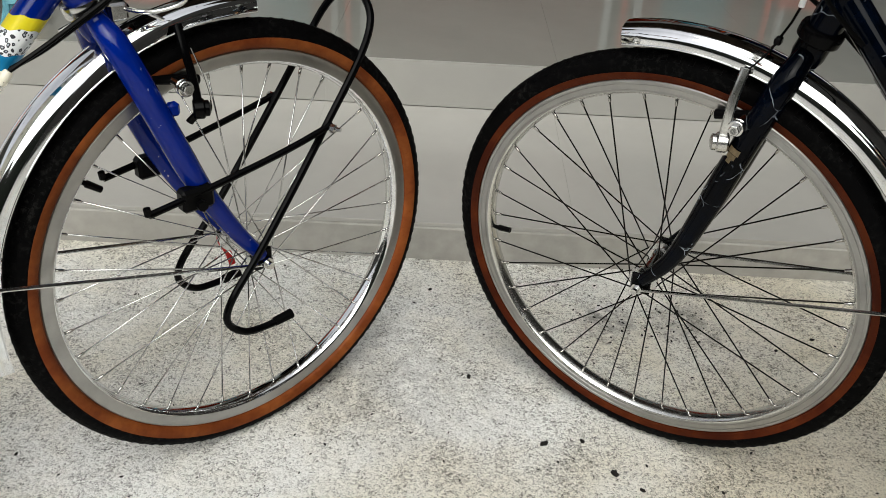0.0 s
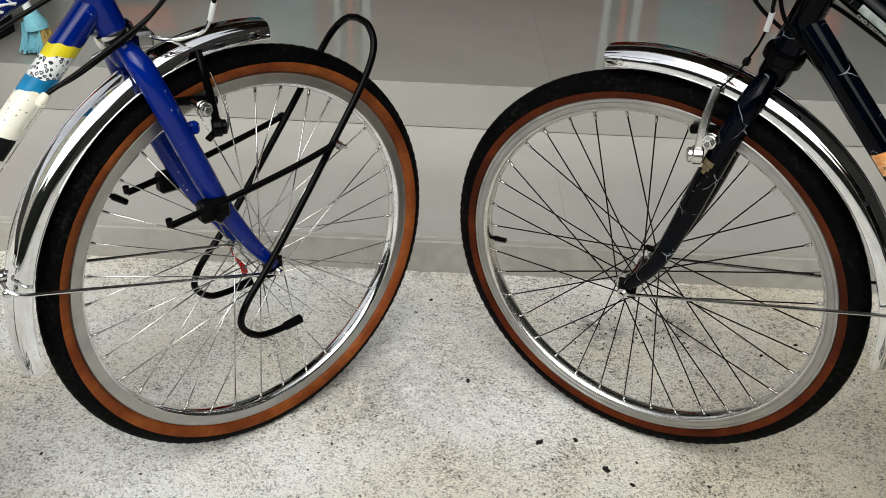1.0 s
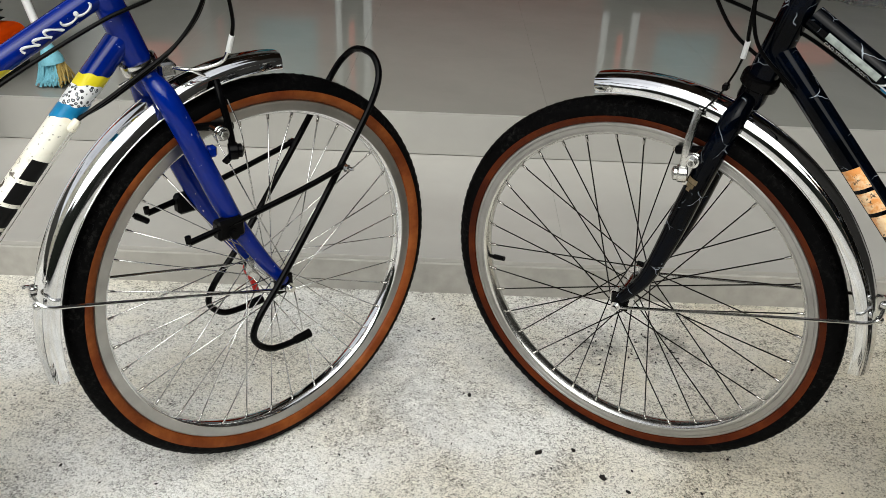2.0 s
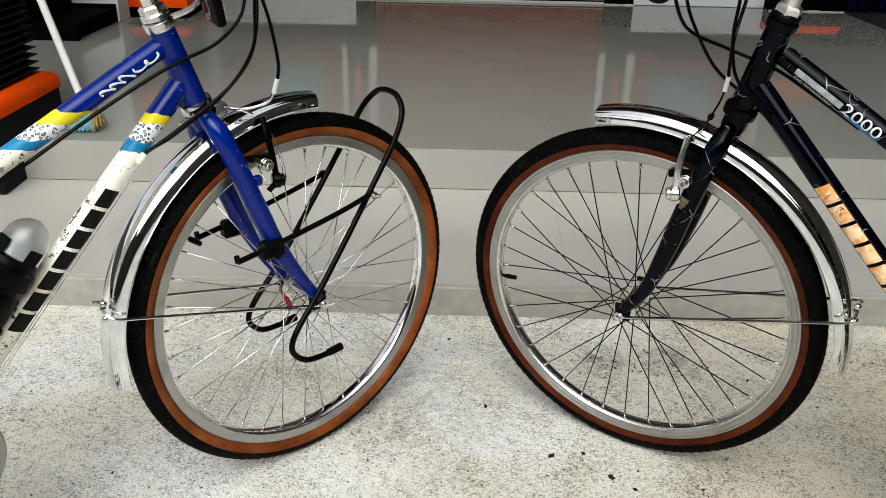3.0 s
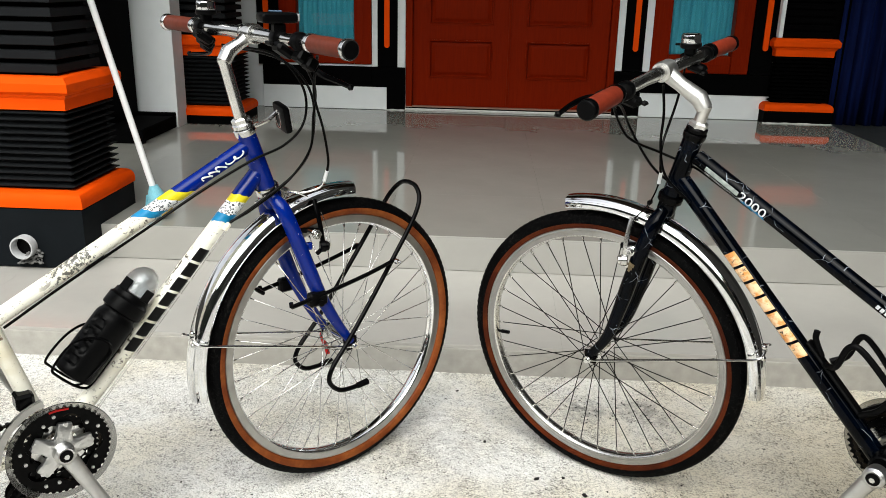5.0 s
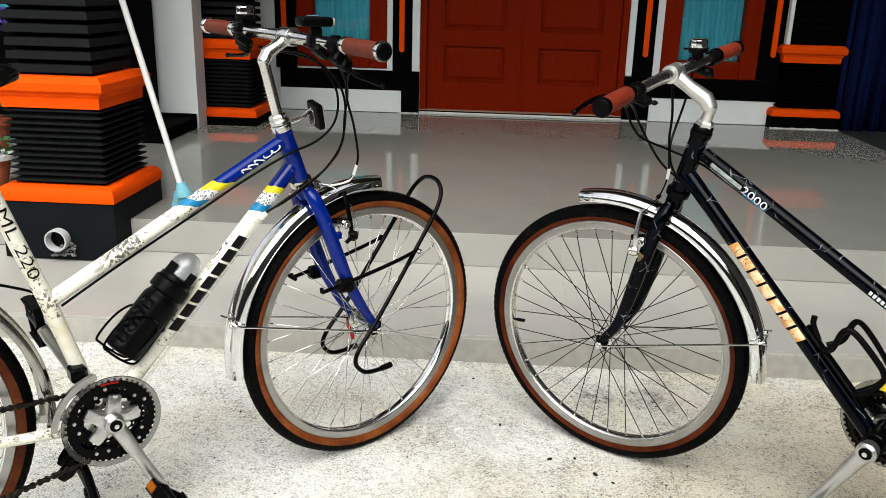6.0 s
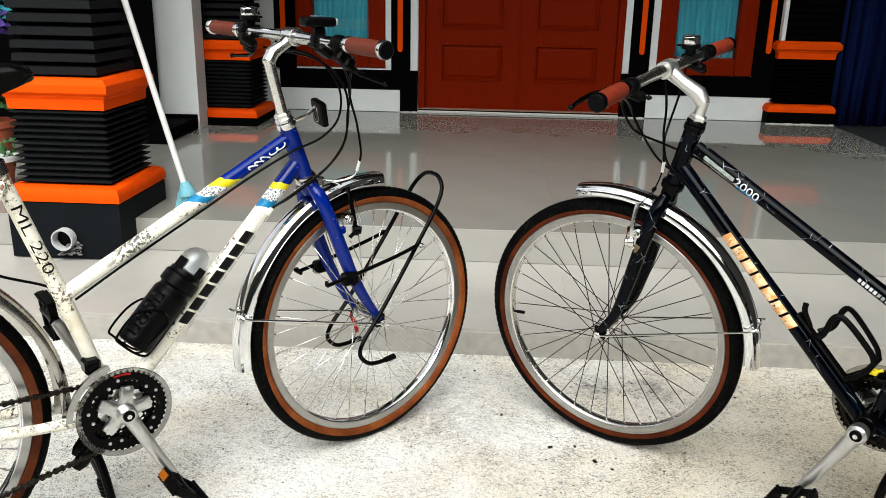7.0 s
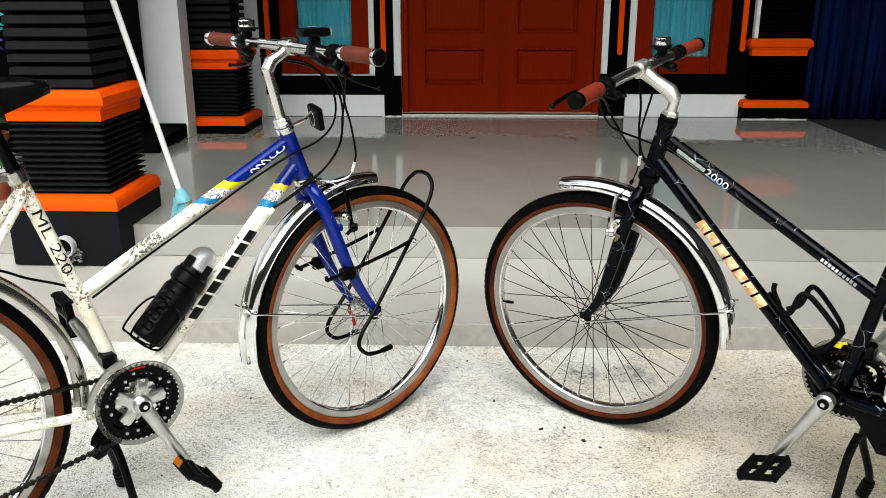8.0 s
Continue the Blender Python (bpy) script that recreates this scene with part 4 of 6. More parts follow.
def wheel(name, parent, m, look_of, lugs):
    """A spoked 26 inch wheel about the y axis: hub > tyre, sidewalls, rim, spokes, nipples, valve."""
    hub_mat, rim_mat, spoke_mat, wall_mat, inner_mat = look_of
    bm = bmesh.new()
    fl = .034
    lathe(bm, [(.006, -.052), (.006, -fl - .006), (.012, -fl - .005), (.021, -fl - .0015), (.021, -fl + .0015), (.013, -fl + .004), (.011, -.015), (.011, .015), (.013, fl - .004), (.021, fl - .0015), (.021, fl + .0015), (.012, fl + .005), (.006, fl + .006), (.006, .052)], (0, 0, 0), (0, 1, 0), 24)
    for s in (-1, 1):
        lathe(bm, [(.0085, .053), (.0085, .060)], (0, 0, 0), (0, s, 0), 6)
        lathe(bm, [(.0045, .060), (.0045, .068)], (0, 0, 0), (0, s, 0), 10)
    w = part(name, bm, hub_mat, parent, m=m)
    # rim: brake tracks, rounded inner wall
    sec = [(.2815, .0128), (.2800, .0140), (.2768, .0134), (.2764, .0126), (.2752, .0126), (.2748, .0133), (.2690, .0129), (.2686, .0121), (.2674, .0121), (.2670, .0127), (.2650, .0124), (.2625, .0105), (.2600, .0055), (.2592, 0), (.2600, -.0055), (.2625, -.0105), (.2650, -.0124), (.2670, -.0127), (.2674, -.0121), (.2686, -.0121), (.2690, -.0129), (.2748, -.0133), (.2752, -.0126), (.2764, -.0126), (.2768, -.0134), (.2800, -.0140), (.2815, -.0128), (.2790, -.0100), (.2740, 0), (.2790, .0100)]
    if not lugs:
        sec = [q for q in sec if abs(q[1]) not in (.0126, .0121)]
    bm = ring_section(bmesh.new(), sec, 120)
    bmesh.ops.recalc_face_normals(bm, faces=bm.faces)
    rim = part("rim", bm, [rim_mat, inner_mat], w, smooth=40)
    for f in rim.data.polygons:
        if math.hypot(f.center.x, f.center.z) < .2637:
            f.material_index = 1
    # tyre
    C, R, W = .2957, .0207, (.86 if lugs else 1.0)      # W: how wide the section is for its height
    def arc(q0, q1, n):
        return [(C + R * math.cos(q), W * R * math.sin(q)) for q in (radians(q0 + (q1 - q0) * k / n) for k in range(n + 1))]
    sec = arc(118, -118, 22)
    sec = sec + [(C + (r - C) * .86, y * .86) for r, y in sec[::-1]]
    bm = ring_section(bmesh.new(), sec, 120)
    bmesh.ops.recalc_face_normals(bm, faces=bm.faces)
    for k in range(116):            # shoulder lugs and the smaller blocks of the crown
        a = 2 * math.pi * k / 116
        for s in (-1, 1):
            q = radians(42)
            mm = Matrix.Rotation(-a - (.5 if s > 0 else 0) * 2 * math.pi / 116, 4, 'Y') @ Matrix.Translation((C + (R + .0002) * math.cos(q), s * W * (R + .0002) * math.sin(q), 0)) @ Matrix.Rotation(s * q, 4, 'Z')
            block(bm, (-.0006, -.0036, -.0040), (.0004 if lugs else .0001, .0036, .0026), 0, mm)
            q = radians(17)
            mm = Matrix.Rotation(-a - (.5 if s > 0 else 0) * 2 * math.pi / 116, 4, 'Y') @ Matrix.Translation((C + R * math.cos(q), s * W * R * math.sin(q), 0)) @ Matrix.Rotation(s * q, 4, 'Z') @ Matrix.Rotation(s * .5, 4, 'X')
            block(bm, (-.0010, -.0034, -.0034), (.0001, .0034, .0028), 0, mm)
    part("tyre", bm, RUBBER, w, smooth=30)
    for s in (-1, 1):
        last = 100 if lugs else 88
        sec = [(.2812, s * .0122), (.2822, s * .0148)] + [(C + (R + .0004) * math.cos(q), s * (W * R + .0004) * math.sin(q)) for q in (radians(124 + (last - 124) * k / 8) for k in range(9))]
        sec = sec + [(r, y - s * .0018) for r, y in sec[::-1]]
        bm = ring_section(bmesh.new(), sec, 120)
        bmesh.ops.recalc_face_normals(bm, faces=bm.faces)
        part("sidewall", bm, wall_mat, w, smooth=50)
    # spokes, crossed three times
    proto = {}
    for i in range(36):
        side = 1 if i % 2 else -1
        lean = (1 if ((i + 1) // 2) % 2 else -1) if not lugs else (-1 if (i // 2) % 2 else 1)
        key = (side, lean)
        if key not in proto:
            h = radians(lean * 62)
            a, b = V(.0195 * math.cos(h), side * (fl + .0012), .0195 * math.sin(h)), V(.2605, side * .0020, 0)
            bm = tube([a, b], .00105, 6)
            lathe(bm, [(.0010, 0), (.0020, .001), (.0020, .010), (.0012, .012)], b, a - b, 6, index=1)
            me = bpy.data.meshes.new("spoke")
            bm.to_mesh(me)
            bm.free()
            me.materials.append(spoke_mat)
            me.materials.append(DULL_STEEL)
            me.shade_smooth()
            proto[key] = me
        s = new("spoke", proto[key])
        s.parent = w
        s.matrix_basis = Matrix.Rotation(-radians(i * 10 + 5), 4, 'Y')
    bm = tube([(.262, 0, 0), (.244, 0, 0)], .0032, 8)
    sweep(bm, [(.252, 0, 0), (.232, 0, .0)], [.0048, .0042], 8)
    part("valve_cap", bm, BLACK_PLASTIC, w, "black valve cap")
    return w


def lever(parent, m, side, mat):
    """A brake lever with its clamp; side: -1 right, 1 left. Clamp at the origin, bar along y."""
    bm = bmesh.new()
    lathe(bm, [(.0155, -.009), (.0165, -.006), (.0165, .006), (.0155, .009)], (0, 0, 0), (0, 1, 0), 16)
    block(bm, (.004, -.012, -.030), (.034, .014, -.006), .004)
    block(bm, (.020, -.012 + side * .01, -.034), (.042, .012 + side * .01, -.012), .004)
    body = part("lever_clamp", bm, BLACK_PLASTIC, parent, m=m)
    pts = spline([(.034, side * .004, -.024), (.052, side * .030, -.030), (.056, side * .07, -.034), (.054, side * .115, -.040)], 6)
    bm = sweep(bmesh.new(), pts, [.0065 - .0018 * k / (len(pts) - 1) for k in range(len(pts))], 8, flat=.6)
    bmesh.ops.create_icosphere(bm, subdivisions=1, radius=.0062, matrix=Matrix.Translation(pts[-1]))
    part("lever_blade", bm, mat, body)
    bm = block(bmesh.new(), (-.022, -.030 * side - .014, -.030), (.016, -.030 * side + .014, -.013), .005)
    block(bm, (-.030, -.036 * side - .004, -.026), (-.018, -.036 * side + .018 * -side, -.019), .003)
    part("shifter", bm, BLACK_PLASTIC, body)
    return body


def bell(parent, m, base_mat):
    bm = lathe(bmesh.new(), [(.022, 0), (.024, .004), (.024, .010), (.018, .013)], n=24)
    block(bm, (-.012, -.009, -.016), (.012, .009, .002), .003)
    b = part("bell_base", bm, base_mat, parent, m=m)
    prof = [(.0210, .012), (.0215, .014), (.0215, .027), (.0205, .0295), (.0180, .0310), (.0100, .0325), (.0050, .0330)]
    part("bell_dome", lathe(bmesh.new(), prof, n=28), CHROME, b, "chrome bell dome")
    part("bell_striker", block(bmesh.new(), (.020, -.004, .004), (.036, .004, .009), .002), BLACK_PLASTIC, b)
    return b


def pedal(parent, m, lit):
    """A cage pedal; spindle along +y from the crank."""
    bm = bmesh.new()
    for x in (-.040, .034):
        block(bm, (x, .012, -.0085), (x + .006, .100, .0085), .002)
        for k in range(8):
            block(bm, (x, .015 + k * .0105, .0080), (x + .006, .021 + k * .0105, .0125), .001)
            block(bm, (x, .015 + k * .0105, -.0125), (x + .006, .021 + k * .0105, -.0080), .001)
    for y in (.012, .094):
        block(bm, (-.040, y, -.0080), (.040, y + .006, .0080), .002)
    for x0, x1 in ((-.036, -.008), (.008, .036)):
        block(bm, (x0, .050, -.004), (x1, .058, .004), .001)
    sweep(bm, [(0, .012, 0), (0, .040, 0), (0, .070, 0), (0, .096, 0)], [.011, .0085, .0085, .0105], 12)
    sweep(bm, [(0, -.004, 0), (0, .02, 0)], .007, 10)
    p = part("pedal", bm, BLACK_PLASTIC, parent, m=m)
    for x, s in ((-.0415, -1), (.0415, 1)) if lit else ():
        part("reflector", block(bmesh.new(), (x - .0020, .018, -.0078), (x + .0020, .046, .0078), .001), AMBER, p, "amber pedal reflector")
    return p


def gear(bm, r, teeth, y, th, inner, scallop=0.0):
    """A toothed ring with an open middle, flat in y."""
    n = teeth * 4
    out = []
    for k in range(n):
        a = 2 * math.pi * k / n
        rr = r + (.0016 if k % 4 in (1, 2) else -.0030)
        ri = inner * (1 + scallop * math.cos(5 * a))
        out.append((rr * math.cos(a), rr * math.sin(a), ri * math.cos(a), ri * math.sin(a)))
    A = [[bm.verts.new((o[0], y + s * th, o[1])) for o in out] for s in (-.5, .5)]
    B = [[bm.verts.new((o[2], y + s * th, o[3])) for o in out] for s in (-.5, .5)]
    for k in range(n):
        j = (k + 1) % n
        bm.faces.new((A[0][k], A[0][j], B[0][j], B[0][k]))
        bm.faces.new((A[1][j], A[1][k], B[1][k], B[1][j]))
        bm.faces.new((A[0][j], A[0][k], A[1][k], A[1][j]))
        bm.faces.new((B[0][k], B[0][j], B[1][j], B[1][k]))
    return bm


def bicycle(m, turn, style, label):
    """A city bicycle with sloping top tube and mudguards. style: 'cream' or 'black'."""
    cream = style == "cream"
    b = thing("bicycle", m, label, "bicycle", "parked bicycles")
    G = CREAM_FRAME if cream else BLACK_FRAME
    BB, HEAD_TOP, HEAD_LOW, SEAT_TOP = G["bb"], G["head"], G["low"], G["seat"]
    AXIS = (HEAD_TOP - HEAD_LOW).normalized()
    REAR_HUB = V(BB.x - .435, 0, HUB_Z)
    S = steer(HEAD_LOW, AXIS, turn)
    fx = HEAD_LOW.x + .151 if cream else HEAD_LOW.x + .155                          # how far the fork's head lies forward of the cream one's
    near = -1 if cream else 1                      # the side turned to the yard
    frame_mats = [BLUE, YELLOW, SPOTS, SKYBLUE, CREAM] if cream else [BLACK_ENAMEL] * 5
    body_mat = CREAM if cream else BLACK_ENAMEL
    fork_mat = BLUE if cream else BLACK_ENAMEL

    # frame
    tt0, tt1 = G["tt"], G["joint"]
    dt0, dt1 = G["dt"], G["foot"]
    tt_bands = [(.267, 0), (.318, 1), (.379, 2), (.419, 3), (1.0, 4)]
    dt_bands = [(.103, 0), (.129, 1), (.177, 2), (.207, 3), (1.0, 4)]
    tt = part("top_tube", band_tube(bmesh.new(), tt0, tt1, .0145, .0140, tt_bands, wave=.0016, skew=1.35), frame_mats, b)
    dt = part("down_tube", band_tube(bmesh.new(), dt0, dt1, .0165, .0165, dt_bands, wave=.0014, skew=.55), frame_mats, b)
    part("seat_tube", tube([BB + V(-.010, 0, .008), BB.lerp(SEAT_TOP, .5), SEAT_TOP], .0145, 20), body_mat, b)
    bm = tube([HEAD_LOW, HEAD_TOP], .0185, 24)
    part("head_tube", bm, fork_mat, b)
    bm = lathe(bmesh.new(), [(.019, -.036), (.0215, -.034), (.0215, .034), (.019, .036)], BB, (0, 1, 0), 24)
    part("bottom_bracket", bm, DULL_STEEL if cream else BLACK_PAINT, b)
    for s in (-1, 1):
        part("chain_stay", tube(spline([BB + V(-.012, s * .018, -.004), BB + V(-.10, s * .036, -.001), REAR_HUB + V(.09, s * .056, -.004), REAR_HUB + V(.006, s * .062, 0)], 5), [.011] * 6 + [.010] * 5 + [.008] * 5, 12), body_mat, b)
        part("seat_stay", tube(spline([SEAT_TOP + V(.006, s * .012, -.022), SEAT_TOP + V(-.03, s * .028, -.075), REAR_HUB + V(.06, s * .056, .12), REAR_HUB + V(0, s * .062, .004)], 5), .0078, 12), body_mat, b)

    # painted lettering, as plain blocks and bars
    n = 7
    t_first, t_last = (.305, .691) if cream else (.277, .650)
    pitch = (t_last - t_first) / n
    for k in range(n):
        t = t_first + k * pitch
        bm = on_tube(bmesh.new(), dt0, dt1, .0165, t + pitch * .06, t + pitch * .90, *((-44, 34) if cream else (-40, 40)), near, .010 if cream else .006)
        part("decal", bm, INK if cream else PEEL, dt, "black lettering block" if cream else "peeling orange lettering block")
    if cream:
        for t0, t1, waves, seed in ((.025, .095, 2, 0), (.105, .195, 3, 2)):       # two brush-drawn words, as plain wavy strokes
            pts = []
            for k in range(waves * 12 + 1):
                u = k / (waves * 12)
                pts.append((t0 + (t1 - t0) * u - .010 * math.sin(u * waves * 6.283), -4 + (22 if k < 14 and seed else 15) * math.cos(u * waves * 6.283 + seed)))
            d_, w_ = (tt1 - tt0), V(0, 0, 1) - (tt1 - tt0).normalized() * (tt1 - tt0).normalized().z
            w_.normalize()
            line = [tt0 + d_ * t + .0146 * (math.cos(radians(q)) * V(0, near, 0) + math.sin(radians(q)) * w_) for t, q in pts]
            part("decal", tube(line, [.0010 + .0009 * abs(math.sin(k * .55)) for k in range(len(line))], 6), PALE_INK, tt, "white brush-script stroke")
        for word, t0, t1 in (("ML", .135, .245), ("220", .275, .400)):
            tube_text(word, SEAT_TOP, BB, .0147, t0, t1, 0, .0200, INK, b, "thin black model letters", near, -.006)
    else:
        bm = on_tube(bmesh.new(), tt0, tt1, .0145, .055, .200, -20, 14, near)
        part("decal", bm, CYAN_INK, tt, "worn pale blue label")
        part("decal", on_tube(bmesh.new(), tt0, tt1, .0145, .215, .318, -44, -18, near, -.012), SKYBLUE, tt, "pale blue shadow under the number")
        tube_text("2000", tt0, tt1, .0152, .205, .316, 2, .015, PALE_INK, tt, "white number 2000")
        tube_text("CAD TECHNOLOGY", tt0, tt1, .0147, .060, .176, -40, .0058, PALE_INK, tt, "small white words CAD TECHNOLOGY")
        for k in range(10):
            t = .761 + k * .0160
            part("decal", on_tube(bmesh.new(), tt0, tt1, .0140, t, t + .011, -24, 8, near), PALE_INK if k < 5 else CYAN_INK, tt, "small worn lettering bar")

    # headset, stem, fork
    bm = lathe(bmesh.new(), [(.0200, -.002), (.0215, .002), (.0215, .010), (.0185, .012), (.0200, .014), (.0200, .020), (.0165, .023)], HEAD_TOP, AXIS, 24)
    part("headset", bm, STEEL if cream else BLACK_PAINT, b)
    bm = lathe(bmesh.new(), [(.0195, -.006), (.0238, -.003), (.0242, .001), (.0242, .008), (.0232, .011), (.0188, .012)], HEAD_LOW, AXIS, 28)
    part("headset_cup", bm, STEEL if cream else BLACK_PAINT, b)
    clamp = V(-.179, 0, .972) if cream else V(-.114, 0, .927)
    bend = V(-.238, 0, .930) if cream else V(-.194, 0, .869)
    bm = tube([HEAD_TOP + AXIS * .018, HEAD_TOP + AXIS * .024, bend - AXIS * .012, bend], [.0112, .0112, .0112, .0118], 16)
    lathe(bm, [(.016, .016), (.018, .018), (.018, .030), (.0135, .033)], HEAD_TOP, AXIS, 6)
    ext = [bend - AXIS * .006, bend + V(.012, 0, .012), bend.lerp(clamp, .6), clamp - (clamp - bend).normalized() * .008]
    sweep(bm, ext, [.0132, .0138, .0112, .0135] if cream else [.0145, .0165, .0135, .0160], 14, flat=1.15)
    lathe(bm, [(.0172, -.021), (.0188, -.018), (.0188, .018), (.0172, .021)], clamp, (0, 1, 0), 24)
    lathe(bm, [(.0048, .0), (.0048, .006)], bend + V(.002, 0, .012), (.3, 0, 1), 6)
    part("stem", bm, ALLOY if cream else CAST, b, "tall polished alloy stem" if cream else "cast alloy stem", m=S)

    def front(x, y, z):
        return S @ V(x, y, z)

    for s in (-1, 1):
        path = spline([(-.148 + fx, s * .010, .664), (-.140 + fx, s * .032, .642), (-.128 + fx, s * .0435, .606), (-.098 + fx * .8, s * .0455, .520), (-.072 + fx * .5, s * .0465, .448), (-.038, s * .048, .376), (-.004, s * .049, .326)], 5)
        k = len(path)
        part("fork_blade", tube(path, [(min(.0155, .0115 + .0008 * i) if i < k * .55 else .0155 - .0070 * (i / k - .55) / .45) for i in range(k)], 16), fork_mat, b, m=S)
        bm = block(bmesh.new(), (-.016, s * .049 - .003, .304), (.012, s * .049 + .003, .336), .003)
        part("dropout", bm, BLACK_PAINT, b, m=S)
    bm = tube([HEAD_LOW - AXIS * .002, HEAD_LOW - AXIS * .022, HEAD_LOW - AXIS * .034], [.0180, .0185, .0150], 20)
    part("fork_crown", bm, fork_mat, b, m=S)

    # wheels
    fw = (STEEL, RIM_GREY, STEEL if cream else BLACK_STEEL, TAN_LIGHT if cream else TAN_DARK, CHROME if cream else ALLOY)
    wheel("front_wheel", b, S @ Matrix.Translation((0, 0, HUB_Z)) @ Matrix.Rotation(-radians(141 if cream else -5.7), 4, 'Y'), fw, not cream)
    wheel("rear_wheel", b, Matrix.Translation(REAR_HUB) @ Matrix.Rotation(-radians(77), 4, 'Y'), fw[:3] + (TAN_OLD if cream else TAN_DARK, fw[4]), not cream)

    # mudguards and their stays
    a0, a1 = (84, 186.5) if cream else (77, 182)
    g = part("front_mudguard", arc_guard(bmesh.new(), .3515, a0, a1, .0270), CHROME, b, "chromed ribbed mudguard", m=S @ Matrix.Translation((0, 0, HUB_Z)), smooth=50)
    sq = radians(164)
    bolt = V(.353 * math.cos(sq), 0, .353 * math.sin(sq))
    for s in (-1, 1):
        hub_end, edge_end = V(.002, s * .056, -.004), V(bolt.x + .006, s * .036, bolt.z - .012)
        pts = [hub_end, hub_end.lerp(edge_end, .5)] + spline([hub_end.lerp(edge_end, .93), edge_end, V(bolt.x - .006, s * .029, bolt.z - .006), V(bolt.x - .008, s * .016, bolt.z)], 4)
        bm = tube(pts, .0025, 8)
        lathe(bm, [(.0055, -.003), (.0055, .003)], (.002, s * .056, -.004), (0, 1, 0), 10)
        part("stay", bm, STEEL, g, "thin steel stay")
    bm = bmesh.new()
    for dz in (-.012, .012):
        bmesh.ops.create_icosphere(bm, subdivisions=2, radius=.0055, matrix=Matrix.Translation((bolt.x - .007, near * .020, bolt.z + dz)))
    lathe(bm, [(.004, 0), (.004, .008)], (bolt.x - .002, near * .010, bolt.z), (-1, 0, .2), 8)
    part("stay_bolt", bm, STEEL, g)
    part("rear_mudguard", arc_guard(bmesh.new(), .3515, -8 if cream else -4, 150, .0285, 60), DULL_STEEL if cream else CHROME, b, "tarnished ribbed mudguard" if cream else "chromed mudguard", m=Matrix.Translation(REAR_HUB), smooth=50)

    # front brake
    for s in (-1, 1):
        arm_mat = BLACK_PAINT if cream else ALLOY
        if cream:
            pts = [(-.084, s * .052, .540), (-.074, s * .058, .556), (-.074, s * .054, .590), (-.076, s * .046, .622), (-.074, s * .032, .648)]
        else:
            pts = [(-.080, s * .054, .548), (-.074, s * .057, .562), (-.074, s * .053, .592), (-.075, s * .045, .620), (-.078, s * .036, .645)]
        bm = sweep(bmesh.new(), spline(pts, 5), .0052 if cream else .0056, 8, flat=.7)
        lathe(bm, [(.010, -.006), (.0120, -.004), (.0120, .006), (.0095, .008), (.0095, .012), (.006, .014)], pts[1], (.9, s * .4, 0), 14)
        part("brake_arm", bm, arm_mat, b, "black brake arm" if cream else "silver brake arm", m=S)
        bm = sweep(bmesh.new(), [(-.112, s * .018, .588), (-.050, s * .018, .575)], .0062, 10)
        part("brake_pad", bm, BLACK_PLASTIC, b, m=S)
        bm = tube([(-.085, s * .022, .582), (-.085, s * .064, .582)], .0042, 8)
        for h0, h1, rr in ((.0, .003, .0098), (.0032, .0075, .0085), (.0077, .0100, .0098), (.0102, .0160, .0068)):
            lathe(bm, [(rr - .0008, h0), (rr, h0 + .0008), (rr, h1 - .0008), (rr - .0008, h1)], (-.085, s * .048, .582), (0, s, 0), 14 if rr > .007 else 6)
        if not cream:
            lathe(bm, [(.0045, 0), (.0052, .006), (.0038, .012), (.002, .013)], (-.072, s * .056, .566), (.8, s * .6, 0), 14)
        part("brake_bolt", bm, STEEL, b, m=S)
        bm = block(bmesh.new(), (-.106, s * .046 - .006, .550), (-.092, s * .046 + .006, .566), .003)
        part("brake_boss", bm, fork_mat if cream else BLACK_PAINT, b, m=S)
        if not cream:
            continue
        bm = tube(spline([(-.068, s * .060, .548), (-.060, s * .064, .556), (-.064, s * .061, .592), (-.070, s * .050, .625)], 5), .0010, 6)
        part("brake_spring", bm, STEEL, b, "thin steel return spring", m=S)
    yoke = V(-.098, 0, .668)
    if cream:
        bm = tube(spline([(-.088, -.030, .655), (-.105, -.024, .664), (-.122, -.008, .668)], 4), .0022, 6)
        part("noodle_bracket", bm, STEEL, b, m=S)
    else:
        bm = tube(spline([(-.078, -.032, .640), (-.090, -.016, .655), yoke, (-.090, .016, .655), (-.078, .032, .640)], 4), .0012, 6)
        part("straddle_wire", bm, BLACK_PAINT, b, m=S)
        bm = block(bmesh.new(), yoke - V(.004, .006, .003), yoke + V(.004, .006, .005), .0015)
        part("cable_yoke", bm, BLACK_PAINT, b, m=S)
    bm = block(bmesh.new(), (-.140, -.012, .655), (-.118, .012, .675), .003)
    if cream:
        sweep(bm, [V(-.196, near * .016, .655), V(-.160, near * .014, .668)], .0042, 10)
    part("brake_bridge", bm, STEEL if cream else BLACK_PAINT, b, m=S)

    # handlebar, grips, levers
    half = .325 if cream else .338
    BAR = S @ Matrix.Translation(clamp) @ Matrix.Rotation(radians(1.6 if cream else 0), 4, 'X') @ Matrix.Translation(-clamp)
    fat = .90 if cream else .93
    sweepback = .012
    pts = spline([(clamp.x - sweepback, -half, clamp.z), (clamp.x - .004, -half * .5, clamp.z), (clamp.x, 0, clamp.z), (clamp.x - .004, half * .5, clamp.z), (clamp.x - sweepback, half, clamp.z)], 6)
    hb = part("handlebar", tube(pts, [.0111 + (.0016 if abs(p.y) < .06 else 0) for p in pts], 16), STEEL if cream else ALLOY, b, m=BAR)
